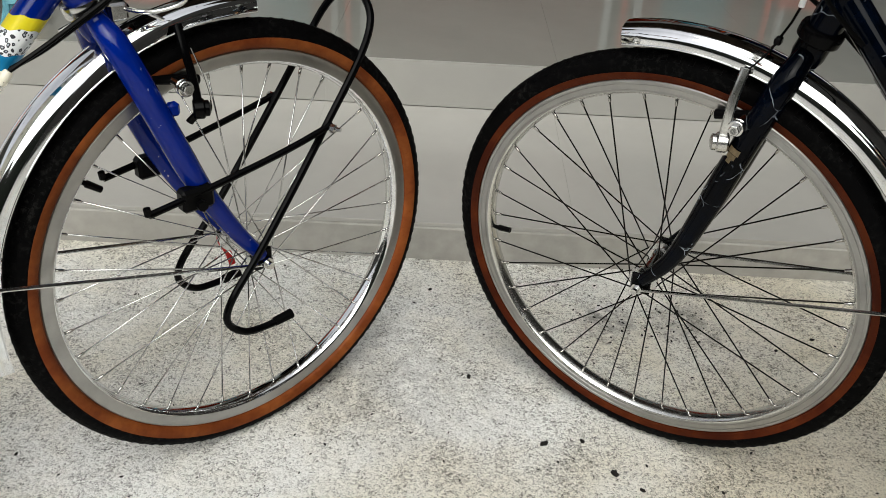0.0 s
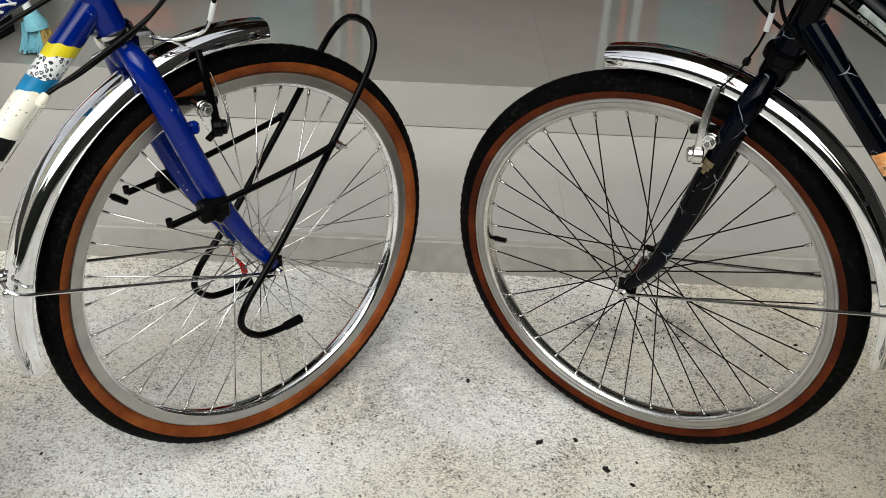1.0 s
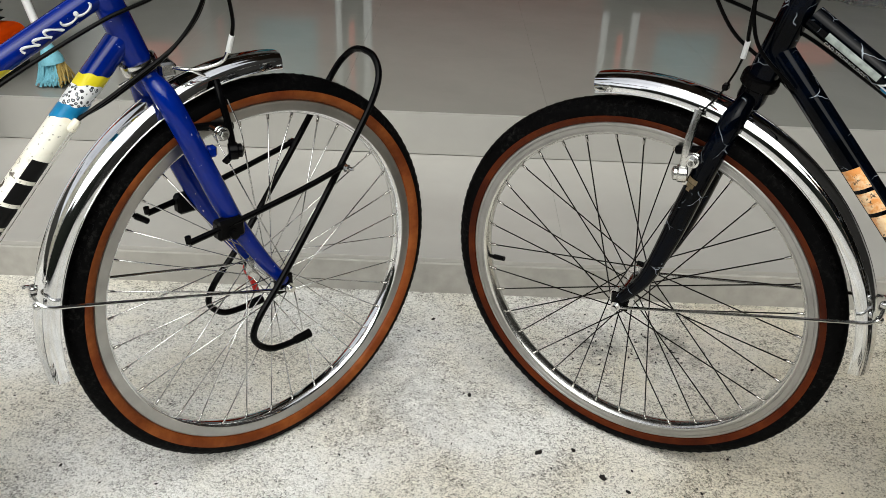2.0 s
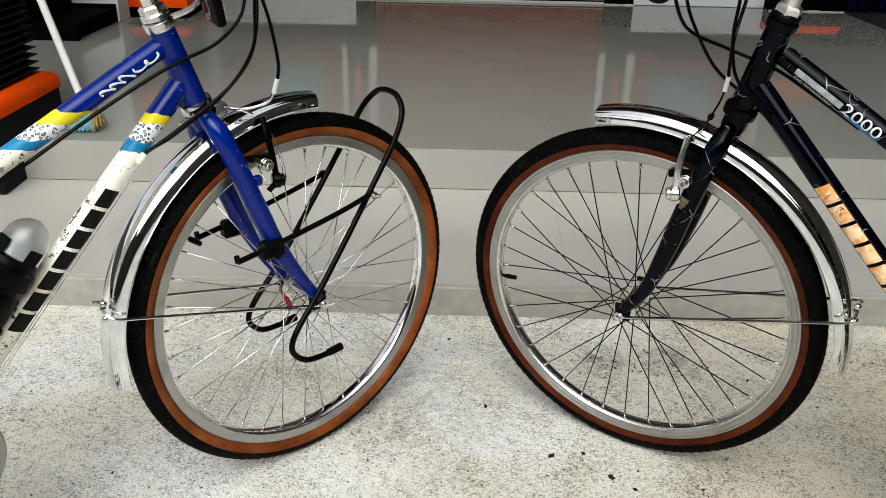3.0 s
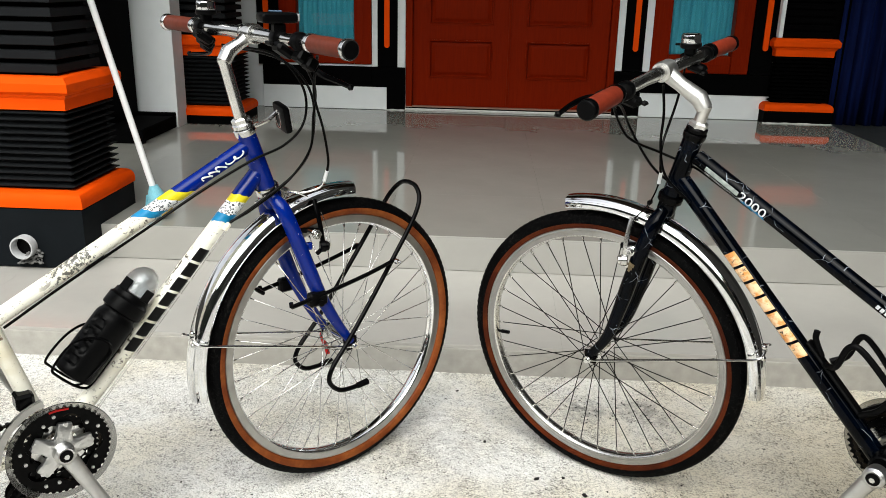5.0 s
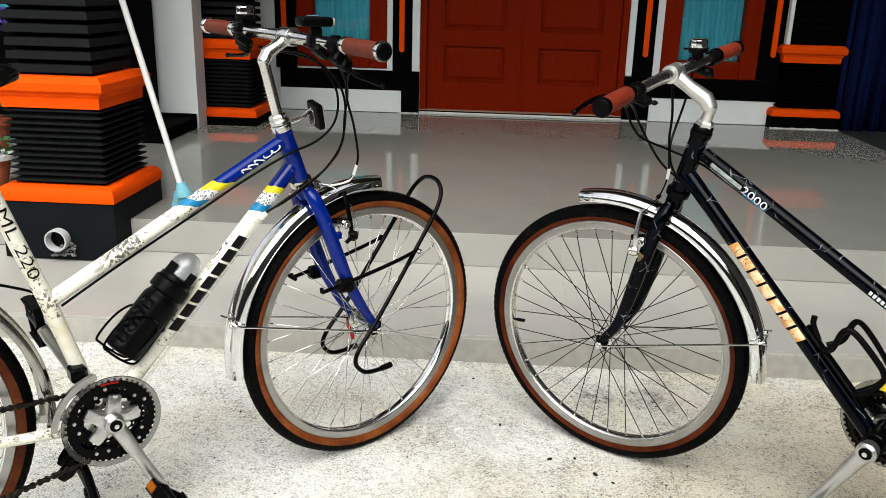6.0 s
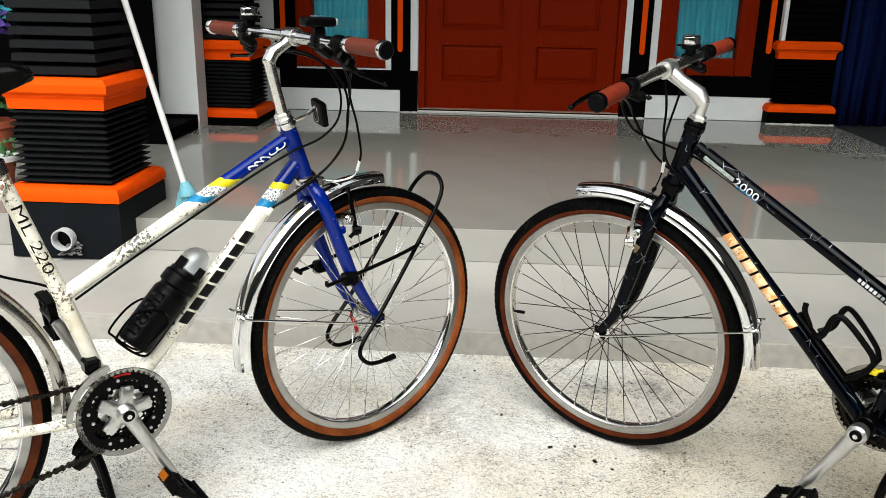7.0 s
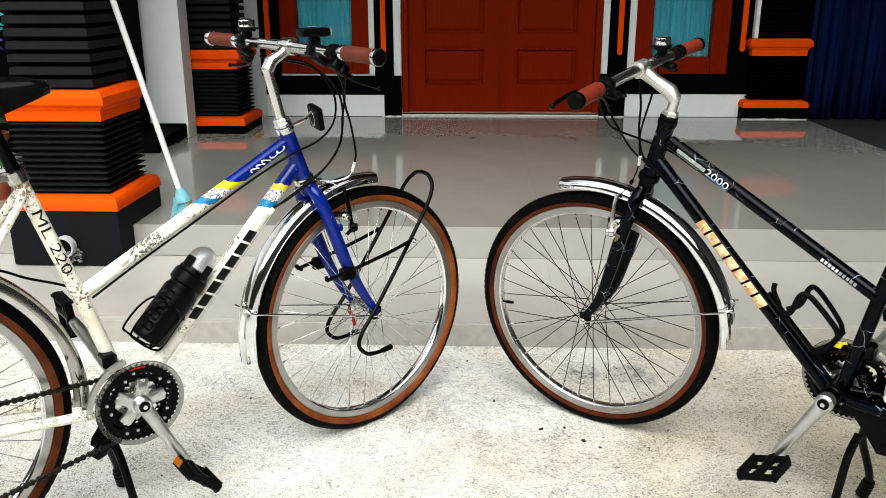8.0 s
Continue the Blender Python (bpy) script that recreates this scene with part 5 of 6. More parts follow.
    for s in (-1, 1):
        bm = lathe(bmesh.new(), [(r * fat, h) for r, h in ((.0150, 0), (.0165, .003), (.0172, .055), (.0168, .112), (.0155, .116))], (clamp.x - sweepback, s * (half + .004), clamp.z), (.06, -s, 0), 24)
        gp = part("grip", bm, GRIP_BROWN if cream else GRIP_RED, hb, "brown leather grip" if cream else "red-brown leather grip")
        for d0, d1 in ((-.005, .008), (.110, .124)):
            rr = .0194 if cream and d0 < 0 else .0184
            bm = lathe(bmesh.new(), [((rr - .001) * fat, d0), (rr * fat, d0 + .002), (rr * fat, d1 - .003), (.0172 * fat, d1)], (clamp.x - sweepback, s * (half + .004), clamp.z), (.06, -s, 0), 24)
            part("ring", bm, STEEL if cream else BLACK_PAINT, gp)
        bm = lathe(bmesh.new(), [(.0150 * fat, -.0075), (.0162 * fat, -.0065), (.0165 * fat, -.0045)], (clamp.x - sweepback, s * (half + .004), clamp.z), (.06, -s, 0), 24)
        part("end_plug", bm, BLACK_PLASTIC, gp)
        lever(b, BAR @ Matrix.Translation((clamp.x - .007, s * (half - .145), clamp.z)) @ Matrix.Rotation(radians(34 if cream else -18), 4, 'Y'), s, BLACK_PAINT)
    by = .168 if cream else -.118
    bell(b, BAR @ Matrix.Translation((clamp.x - .004, by, clamp.z + .024)) @ Matrix.Scale(.86, 4), BLACK_PLASTIC)
    if cream:
        bm = lathe(bmesh.new(), [(.0145, -.010), (.0155, -.008), (.0155, .008), (.0145, .010)], (0, 0, 0), (0, 1, 0), 16)
        block(bm, (-.010, -.009, .008), (.012, .009, .0258), .003)
        li = part("bar_light", bm, BLACK_PLASTIC, b, "black bar light", m=BAR @ Matrix.Translation((clamp.x - .004, -.105, clamp.z)) @ Matrix.Rotation(radians(-8), 4, 'Z'))
        part("light_body", block(bmesh.new(), (-.034, -.018, .0260), (.032, .018, .0440), .007, segs=3), BLACK_PLASTIC, li)
        part("light_lens", block(bmesh.new(), (.0322, -.013, .0290), (.0360, .013, .0420), .003, segs=2), LENS, li)
        part("light_switch", block(bmesh.new(), (-.014, -.008, .0442), (.006, .008, .0470), .002), plain("blue_grey_button", (.10, .16, .24), .25, grain=.2), li, "blue-grey switch")
        bm = tube(spline([HEAD_TOP + AXIS * .012 + V(.014, -.006, 0), HEAD_TOP + V(.040, -.012, .022), HEAD_TOP + V(.066, -.014, .040)], 5), .0042, 8)
        ra = part("reflector_arm", bm, STEEL, b, m=S)
        rm = Matrix.Translation(HEAD_TOP + V(.072, -.016, .026)) @ Matrix.Rotation(radians(-8), 4, 'Z') @ Matrix.Rotation(radians(-12), 4, 'Y') @ Matrix.Rotation(radians(10), 4, 'X')
        part("reflector_case", block(bmesh.new(), (-.008, -.025, -.027), (.007, .025, .027), .006, segs=2), BLACK_PLASTIC, ra, m=rm)
        part("reflector_face", block(bmesh.new(), (.0072, -.021, -.023), (.0095, .021, .023), .001), LENS, ra, m=rm)
        bm = ring_section(bmesh.new(), [(.012, -.001), (.0135, -.001), (.0135, .001), (.012, .001)], 24)
        bmesh.ops.recalc_face_normals(bm, faces=bm.faces)
        part("reflector_clip", bm, STEEL, ra, "oval steel clip", m=rm @ Matrix.Translation((-.0092, 0, -.002)) @ Matrix.Rotation(radians(90), 4, 'Z') @ Matrix.Diagonal((.8, 1, 1.3, 1)))

    # cables
    hang = near if cream else -near                # the side of the down tube that carries the cables
    stop = V(-.252, hang * .020, .626) if cream else dt0.lerp(dt1, .13) + V(.006, hang * .010, -.0185)
    lv = {s: V(clamp.x + .030, s * (half - .150), clamp.z - .030) for s in (-1, 1)}
    def lpt(s):
        return S @ lv[s]
    if cream:
        runs = [
            [lpt(-1), V(-.100, -.085, .868), V(-.072, -.068, .797), V(-.061, -.066, .738), V(-.062, -.063, .711)],
            [lpt(-1) + V(-.02, .02, -.005), V(-.098, -.085, .878), V(-.086, -.055, .815), V(-.088, -.044, .755), V(-.130, -.034, .698), V(-.205, -.024, .648), V(-.250, -.020, .628)],
            [lpt(1), V(-.105, .03, .920), V(-.072, -.025, .86), V(-.078, -.034, .765), V(-.118, -.034, .708), V(-.200, -.028, .656), V(-.252, -.020, .626)],
            [lpt(1) + V(0, -.03, 0), V(-.118, .03, .930), V(-.080, -.008, .870), V(-.086, -.020, .806), V(-.132, -.026, .766), V(-.205, -.022, .740), V(-.30, -.016, .695), V(-.40, -.015, .643)],
            [V(-.40, -.015, .643), V(-.55, -.012, .565), V(-.655, -.012, .508)],
            [V(-.676, -.004, .528), V(-.709, .004, .545), V(-.761, .010, .567), V(-.806, .012, .592), V(-.86, .020, .606), V(-.93, .034, .57), V(-.99, .045, .47)],
        ]
    else:
        runs = [
            [lpt(1), V(-.078, .10, .87), V(-.062, .030, .81), V(-.084, -.018, .735), V(-.132, -.036, .694), V(-.185, -.028, .660), stop],
            [lpt(1) + V(-.012, -.02, -.004), V(-.070, .11, .87), V(-.060, .04, .80), V(-.100, -.020, .764), V(-.165, -.032, .744), V(-.225, -.016, .724), V(-.300, -.006, .6905)],
            [lpt(-1), V(-.104, -.06, .86), V(-.120, .012, .79), V(-.116, .006, .745), V(-.1145, 0, .729)],
            [S @ V(clamp.x - .01, .03, clamp.z - .02), V(-.128, .030, .85), V(-.124, .026, .79), V(-.140, .028, .735), V(-.190, .022, .690)],
        ]
    for pts in runs:
        part("cable", tube(spline(pts, 9), .0026, 8), CABLE, b)
    if cream:
        bm = sweep(bmesh.new(), [V(-.062, -.063, .713), V(-.066, -.057, .691)], .0036, 10)
        part("cable_end", bm, POLE_WHITE, b, "white cable end")
        part("brake_noodle", tube(spline([V(-.066, -.057, .692), V(-.074, -.052, .678), V(-.094, -.038, .669), V(-.112, -.022, .667), V(-.122, -.008, .668)], 6), .0024, 8), STEEL, b)
        part("cable_boot", tube([V(-.120, -.004, .668), V(-.118, .014, .669), V(-.112, .034, .668)], [.0055, .0048, .0035], 10), BLACK_PLASTIC, b)
    else:
        part("cable_end", sweep(bmesh.new(), [V(-.1145, 0, .731), V(-.1115, 0, .708)], .0034, 10), POLE_WHITE, b, "white cable end")
        part("bare_wire", tube([V(-.1115, 0, .708), V(-.106, 0, .690), V(-.098, 0, .672)], .0016, 6), BLACK_PAINT, b)
    bm = lathe(bmesh.new(), [(.0042, 0), (.0055, .003), (.0055, .014), (.0035, .017)], stop, (dt1 - dt0), 10)
    part("cable_stop", bm, body_mat if cream else BLACK_PAINT, b)
    bm = bmesh.new()
    for dz in (0, .006):
        sweep(bm, [stop + V(-.008, 0, -.010 - dz), BB + V(.03, hang * .016, -.004 - dz)], .0008, 5)
    part("bare_wire", bm, STEEL, b)

    # saddle and post
    seat_dir = (SEAT_TOP - BB).normalized()
    part("seat_post", tube([SEAT_TOP - seat_dir * .03, SEAT_TOP + seat_dir * .150], .0128, 16), BLACK_PAINT if cream else STEEL, b)
    bm = lathe(bmesh.new(), [(.0165, -.012), (.0185, -.010), (.0185, .012), (.0150, .014)], SEAT_TOP, seat_dir, 18)
    block(bm, SEAT_TOP + V(-.040, -.008, -.006), SEAT_TOP + V(-.014, .008, .010), .003)
    part("seat_clamp", bm, DULL_STEEL, b)
    top = SEAT_TOP + seat_dir * .150
    bm = bmesh.new()
    rows = []
    prof = [(.128, .006, .010), (.122, .019, .020), (.09, .026, .027), (.03, .032, .031), (-.03, .052, .034), (-.09, .082, .042), (-.135, .080, .044), (-.155, .050, .034), (-.160, .010, .020)]
    for x, hw, h in prof:
        row = []
        for k in range(17):
            a = math.pi * k / 16
            lowz = top.z + .006 - max(0, .128 - x) * .36 if x > -.04 else top.z - .054
            row.append(bm.verts.new((top.x + x - .006, hw * math.cos(a), lowz + (top.z + .006 + h - lowz) * math.sin(a) ** .45 if 0 < k < 16 else lowz)))
        rows.append(row)
    for p, q in zip(rows, rows[1:]):
        for k in range(16):
            bm.faces.new((p[k], p[k + 1], q[k + 1], q[k]))
    for r_ in rows[:1] + rows[-1:]:
        bm.faces.new(r_)
    for p, q in zip(rows, rows[1:]):
        bm.faces.new((p[16], p[0], q[0], q[16]))
    bmesh.ops.recalc_face_normals(bm, faces=bm.faces)
    part("saddle", bm, plain("black_saddle_vinyl_" + style, (.0035, .0035, .0032), .16, grain=.2, scale=90, bump=.05, spec=.5), b, smooth=80)
    bm = bmesh.new()
    for s in (-1, 1):
        sweep(bm, spline([(top.x + .09, s * .010, top.z + .004), (top.x + .03, s * .02, top.z - .012), (top.x - .06, s * .022, top.z - .012), (top.x - .12, s * .035, top.z + .006)], 5), .0035, 8)
    part("saddle_rails", bm, STEEL, b)

    # cranks, chainrings, chain, pedals: the chain is on the rider's right
    arm_a = radians(-65) if cream else radians(118)       # the right arm's direction
    ring_mat = plain("black_chainring_" + style, (.0022, .0022, .0022), .3, grain=.4, spec=.05)
    bm = gear(bmesh.new(), .087, 46, -.050, .003, .064, .13)
    for k in range(5):
        a = arm_a + k * 2 * math.pi / 5 + math.pi / 5
        for r0, r1 in ((.050, .054), (.068, .072)):
            sweep(bm, [((r0) * math.cos(a), -.046, r0 * math.sin(a)), (r1 * math.cos(a), -.048, r1 * math.sin(a))], .005, 6)
    cr = part("chainring", bm, ring_mat, b, "black outer chainring", smooth=30, m=Matrix.Translation(BB) @ Matrix.Diagonal((.95, 1, .95, 1)))
    part("middle_chainring", gear(bmesh.new(), .066, 36, -.043, .003, .047, -.10), ring_mat, cr, smooth=30)
    part("inner_chainring", gear(bmesh.new(), .053, 26, -.036, .003, .033), STEEL, cr, smooth=30)
    bm = ring_section(bmesh.new(), [(.0855, -.0535), (.0955, -.0545), (.0968, -.0553), (.0955, -.0565), (.0875, -.0560)], 72)
    bmesh.ops.recalc_face_normals(bm, faces=bm.faces)
    part("chain_guard", bm, SMOKY, cr, "scuffed smoky plastic chain guard", smooth=40)
    if cream:
        bm = bmesh.new()
        for k in range(9):
            a = radians(78 + k * 2.6)
            block(bm, (-.0022, -.0008, -.0016), (.0022, .0004, .0016), 0, Matrix.Rotation(-a, 4, 'Y') @ Matrix.Translation((.0815, -.0520, 0)) @ Matrix.Rotation(radians(90), 4, 'Y'))
        part("guard_mark", bm, RED, cr, "short red mark")
    bm = bmesh.new()
    lathe(bm, [(.017, 0), (.020, .004), (.019, .016), (.012, .021)], (0, -.050, 0), (0, -1, 0), 20)
    star = []
    for k in range(5):
        a = arm_a + k * 2 * math.pi / 5
        for r_, da in ((.0285, -.628), (.035, -.40), (.0525, -.255), (.0555, -.205), (.0555, .205), (.0525, .255), (.035, .40)):
            star.append((r_ * math.cos(a + da), r_ * math.sin(a + da)))
    rims = [[bm.verts.new((x * k_, y_, z * k_)) for x, z in star] for y_, k_ in ((-.0470, 1.0), (-.0535, 1.0), (-.0550, .965), (-.0585, .60))]
    for p, q in zip(rims, rims[1:]):
        for k in range(len(star)):
            bm.faces.new((p[k], p[(k + 1) % len(star)], q[(k + 1) % len(star)], q[k]))
    bm.faces.new(rims[-1])
    bmesh.ops.recalc_face_normals(bm, faces=bm.faces)
    for k in range(5):
        a = arm_a + k * 2 * math.pi / 5
        lathe(bm, [(.0045, 0), (.0045, .004)], (.052 * math.cos(a), -.052, .052 * math.sin(a)), (0, -1, 0), 8)
        for rr, da in ((.072, .30), (.064, .62)):
            lathe(bm, [(.0034, 0), (.0034, .004), (.0020, .0042), (.0020, .003)], (rr * math.cos(a + da), -.0505, rr * math.sin(a + da)), (0, -1, 0), 10)
    part("spider", bm, SATIN, cr, "silver crank spider")
    for s in (-1, 1):
        a = arm_a if s < 0 else arm_a + math.pi
        d = V(math.cos(a), 0, math.sin(a))
        o0, o1 = (.062, .078)
        bm = sweep(bmesh.new(), [BB + V(0, s * (o0 - .004), 0) - d * .004, BB + d * .03 + V(0, s * o0, 0), BB + d * .10 + V(0, s * (o0 + .007), 0), BB + d * .155 + V(0, s * o1, 0), BB + d * .178 + V(0, s * o1, 0)], [.016, .0145, .0115, .0120, .0100], 12, flat=.62)
        lathe(bm, [(.0165, -.012), (.0185, .0), (.0185, .010), (.014, .014)], BB + V(0, s * o0, 0), (0, s, 0), 20)
        arm = part("crank_arm", bm, SATIN, b, "scuffed alloy crank arm")
        bm = lathe(bmesh.new(), [(.0105, .012), (.0115, .0155), (.006, .0160)], BB + V(0, s * o0, 0), (0, s, 0), 16)
        part("crank_cap", bm, BLACK_PLASTIC, arm)
        bm = lathe(bmesh.new(), [(.0055, .0150), (.0050, .0190)], BB + V(0, s * o0, 0), (0, s, 0), 6)
        part("crank_bolt", bm, STEEL, arm)
        tilt = radians(44 if cream else 20) if s == near else radians(84 if cream else 10)
        pedal(b, Matrix.Translation(BB + d * .170 + V(0, s * (o1 + .006), 0)) @ Matrix.Rotation(tilt, 4, 'Y') @ (Matrix() if s > 0 else Matrix.Rotation(math.pi, 4, 'Z')), cream and s == near)
    # cassette and chain
    bm = bmesh.new()
    for k, r in enumerate((.050, .044, .038, .032, .026)):
        gear(bm, r, 26 - 3 * k, -.026 - k * .005, .002, .014)
    part("cassette", bm, DULL_STEEL, b, m=Matrix.Translation(REAR_HUB))
    links = []
    yk = -.043
    run = [BB + V(.067 * math.cos(q), yk, .067 * math.sin(q)) for q in (radians(80 - 10 * i) for i in range(19))]
    path = [REAR_HUB + V(.02, yk + .002, .044)] + run + [REAR_HUB + V(.056, yk, -.172), REAR_HUB + V(.034, yk, -.190), REAR_HUB + V(.010, yk, -.172), REAR_HUB + V(.022, yk, -.105), REAR_HUB + V(-.01, yk, -.04)]
    dense = []
    for p, q in zip(path, path[1:]):
        steps = max(1, round((q - p).length / .0125))
        dense += [p.lerp(q, k / steps) for k in range(steps)]
    bm = bmesh.new()
    for i, (p, q) in enumerate(zip(dense, dense[1:])):
        d = q - p
        mm = Matrix.Translation((p + q) / 2) @ d.to_track_quat('X', 'Z').to_matrix().to_4x4()
        w, h = (.0044, .0034) if i % 2 else (.0030, .0022)
        block(bm, (-d.length * .5, -w, -h), (d.length * .5, w, h), .001, mm)
        lathe(bm, [(.002, -.0046), (.0050, -.0042), (.0050, .0042), (.002, .0046)], p, (0, 1, 0), 8)
    part("chain", bm, metal("oily_chain_steel_" + style, (.020, .017, .014), .36, .6), b)
    # front derailleur
    fd = BB + V(-.044, -.030, .062)
    bm = block(bmesh.new(), fd + V(-.014, -.004, .020), fd + V(.016, .032, .050), .005)
    part("front_derailleur", bm, BLACK_PAINT, b)
    for y, wide in ((-.062, 1.12), (-.040, 1.04)):
        pts = [BB + V(.0985 * math.cos(q), y, .0985 * math.sin(q)) for q in (radians(102 + 9 * k) for k in range(9))]
        bm = bmesh.new()
        rows = [[bm.verts.new(p + V(0, 0, 0)), bm.verts.new(BB + V((p - BB).x * wide, y, (p - BB).z * wide)), bm.verts.new(BB + V((p - BB).x * wide, y + .002, (p - BB).z * wide)), bm.verts.new(p + V(0, .002, 0))] for p in pts]
        for p, q in zip(rows, rows[1:]):
            for k in range(4):
                bm.faces.new((p[k], p[(k + 1) % 4], q[(k + 1) % 4], q[k]))
        bm.faces.new(rows[0][::-1])
        bm.faces.new(rows[-1])
        bmesh.ops.recalc_face_normals(bm, faces=bm.faces)
        part("derailleur_cage", bm, RIM_GREY, b, "dull steel derailleur cage plate")
    # rear derailleur
    bm = block(bmesh.new(), REAR_HUB + V(-.01, -.062, -.06), REAR_HUB + V(.02, -.040, -.02), .005)
    sweep(bm, [REAR_HUB + V(.02, -.050, -.06), REAR_HUB + V(.022, -.050, -.10), REAR_HUB + V(.034, -.050, -.178)], [.012, .013, .012], 8, flat=.3)
    for at in (V(.018, -.044, -.095), V(.034, -.044, -.172)):
        lathe(bm, [(.006, -.004), (.019, -.003), (.019, .003), (.006, .004)], REAR_HUB + at, (0, 1, 0), 16)
    part("rear_derailleur", bm, BLACK_PAINT, b)
    # kickstand
    bm = block(bmesh.new(), BB + V(-.070, -.024, -.036), BB + V(-.022, .026, -.012), .006, segs=2)
    if cream:
        for x, y in ((-.052, -.030), (-.040, .020)):               # two rounded lugs hanging back from the bracket
            sweep(bm, [BB + V(x + .022, y, -.030), BB + V(x - .004, y, -.058), BB + V(x - .034, y, -.094), BB + V(x - .044, y, -.104)], [.016, .017, .016, .009], 12, flat=.6)
    else:
        for y in (-.026, .022):                                    # a three-cornered plate on each side
            side_ = [(-.046, -.016), (-.122, -.016), (-.124, -.088), (-.116, -.100), (-.096, -.100), (-.070, -.064), (-.046, -.036)]
            fr, bk = ([bm.verts.new(BB + V(x, y + dy, z)) for x, z in side_] for dy in (-.003, .003))
            bm.faces.new(fr)
            bm.faces.new(bk[::-1])
            for k in range(len(side_)):
                j = (k + 1) % len(side_)
                bm.faces.new((fr[j], fr[k], bk[k], bk[j]))
        bmesh.ops.recalc_face_normals(bm, faces=bm.faces)
        lathe(bm, [(.0, -.032), (.009, -.031), (.009, .031), (.0, .032)], BB + V(-.106, -.002, -.084), (0, 1, 0), 12)
    ks = part("kickstand", bm, BLACK_PAINT, b, "black steel two-legged stand")
    for s in (-1, 1):
        end = (-.030, .085, .012) if s == near else (-.012 if cream else -.052, .105, .014)
        leg = spline([BB + V(-.060, s * .026, -.070), BB + V(-.050, s * .045, -.12), V(BB.x + end[0] - .012, s * (end[1] - .015), .07), V(BB.x + end[0], s * end[1], end[2])], 4)
        part("kickstand_leg", tube(leg, .0085, 12), BLACK_PAINT, ks)
        d = (leg[-1] - leg[-4]).normalized()
        bm = lathe(bmesh.new(), [(.009, 0), (.0125, .002)] + [(.0125 + (.002 if k % 2 else 0), .006 + .006 * k) for k in range(8)] + [(.010, .052)], leg[-1] - d * .045, d, 14)
        part("kickstand_foot", bm, BLACK_PLASTIC, ks, "ribbed rubber foot")
    return b, S


def make(contact, heading, lean):
    return Matrix.Translation((*contact, 0)) @ Matrix.Rotation(radians(heading), 4, 'Z') @ Matrix.Rotation(-radians(lean), 4, 'X')


CREAM_AT, BLACK_AT = make((-.281, .034), 41.5, -.3), make((.306, .0545), 139, 3.2)
cream_bike, SC = bicycle(CREAM_AT, 3.0, "cream", "cream and blue city bicycle with rusty chips on its stand")
black_bike, SB = bicycle(BLACK_AT, 9.0, "black", "blue-black crackle painted city bicycle on its stand")

# front rack of the cream bicycle
near_side = spline([(.022, -.070, .228), (-.020, -.070, .226), (-.052, -.069, .232), (-.074, -.068, .258), (-.062, -.067, .290), (-.017, -.065, .340), (.047, -.063, .420), (.102, -.061, .492), (.160, -.059, .570), (.186, -.050, .612), (.196, -.026, .636), (.196, 0, .642)], 5)
loop = near_side + [V(p.x, -p.y, p.z) for p in near_side[-2::-1]]
rk = part("front_rack", tube(loop, .0052, 10), BLACK_PAINT, cream_bike, "black tubular low-rider rack", m=SC)
for s in (-1, 1):
    bm = sweep(bmesh.new(), [(.024, s * .070, .2285), (-.004, s * .070, .2265)], [.0072, .0066], 12)
    part("rubber_tip", bm, RUBBER, rk)
    bm = sweep(bmesh.new(), spline([(.106, s * .068, .494), (.030, s * .068, .476), (-.080, s * .064, .455), (-.154, s * .062, .444)], 4), .0046, 10)
    sweep(bm, [(-.154, s * .062, .444), (-.155, s * .062, .454)], .0046, 8)
    part("side_bar", bm, BLACK_PAINT, rk)
    bm = block(bmesh.new(), (-.112, s * .058 - .010, .432), (-.070, s * .058 + .010, .462), .004)
    lathe(bm, [(.007, 0), (.007, .006)], (-.090, s * .068, .440), (0, s, 0), 8)
    part("clamp", bm, BLACK_PLASTIC, rk)
    bm = lathe(bmesh.new(), [(.0062, 0), (.0062, .006), (.0030, .007), (.0030, .014)], (.102, s * .072, .491), (.5, s, .0), 8)
    part("bolt", bm, STEEL, rk)

# quick release lever of the cream bicycle's hub
bm = sweep(bmesh.new(), spline([(.0, .060, .316), (-.004, .066, .30), (.008, .068, .27), (.012, .066, .25)], 4), .005, 8, flat=.6)
part("quick_release", bm, RED, cream_bike, "red and steel quick release", m=SC)

# bottle and cages


def along(frame_of):
    """A down tube's ends, its direction upwards and its normal."""
    d0, d1 = frame_of["dt"], frame_of["foot"]
    d = (d0 - d1).normalized()
    return d0, d1, d, V(-d.z, 0, d.x)


D0, D1, ddir, dn = along(CREAM_FRAME)


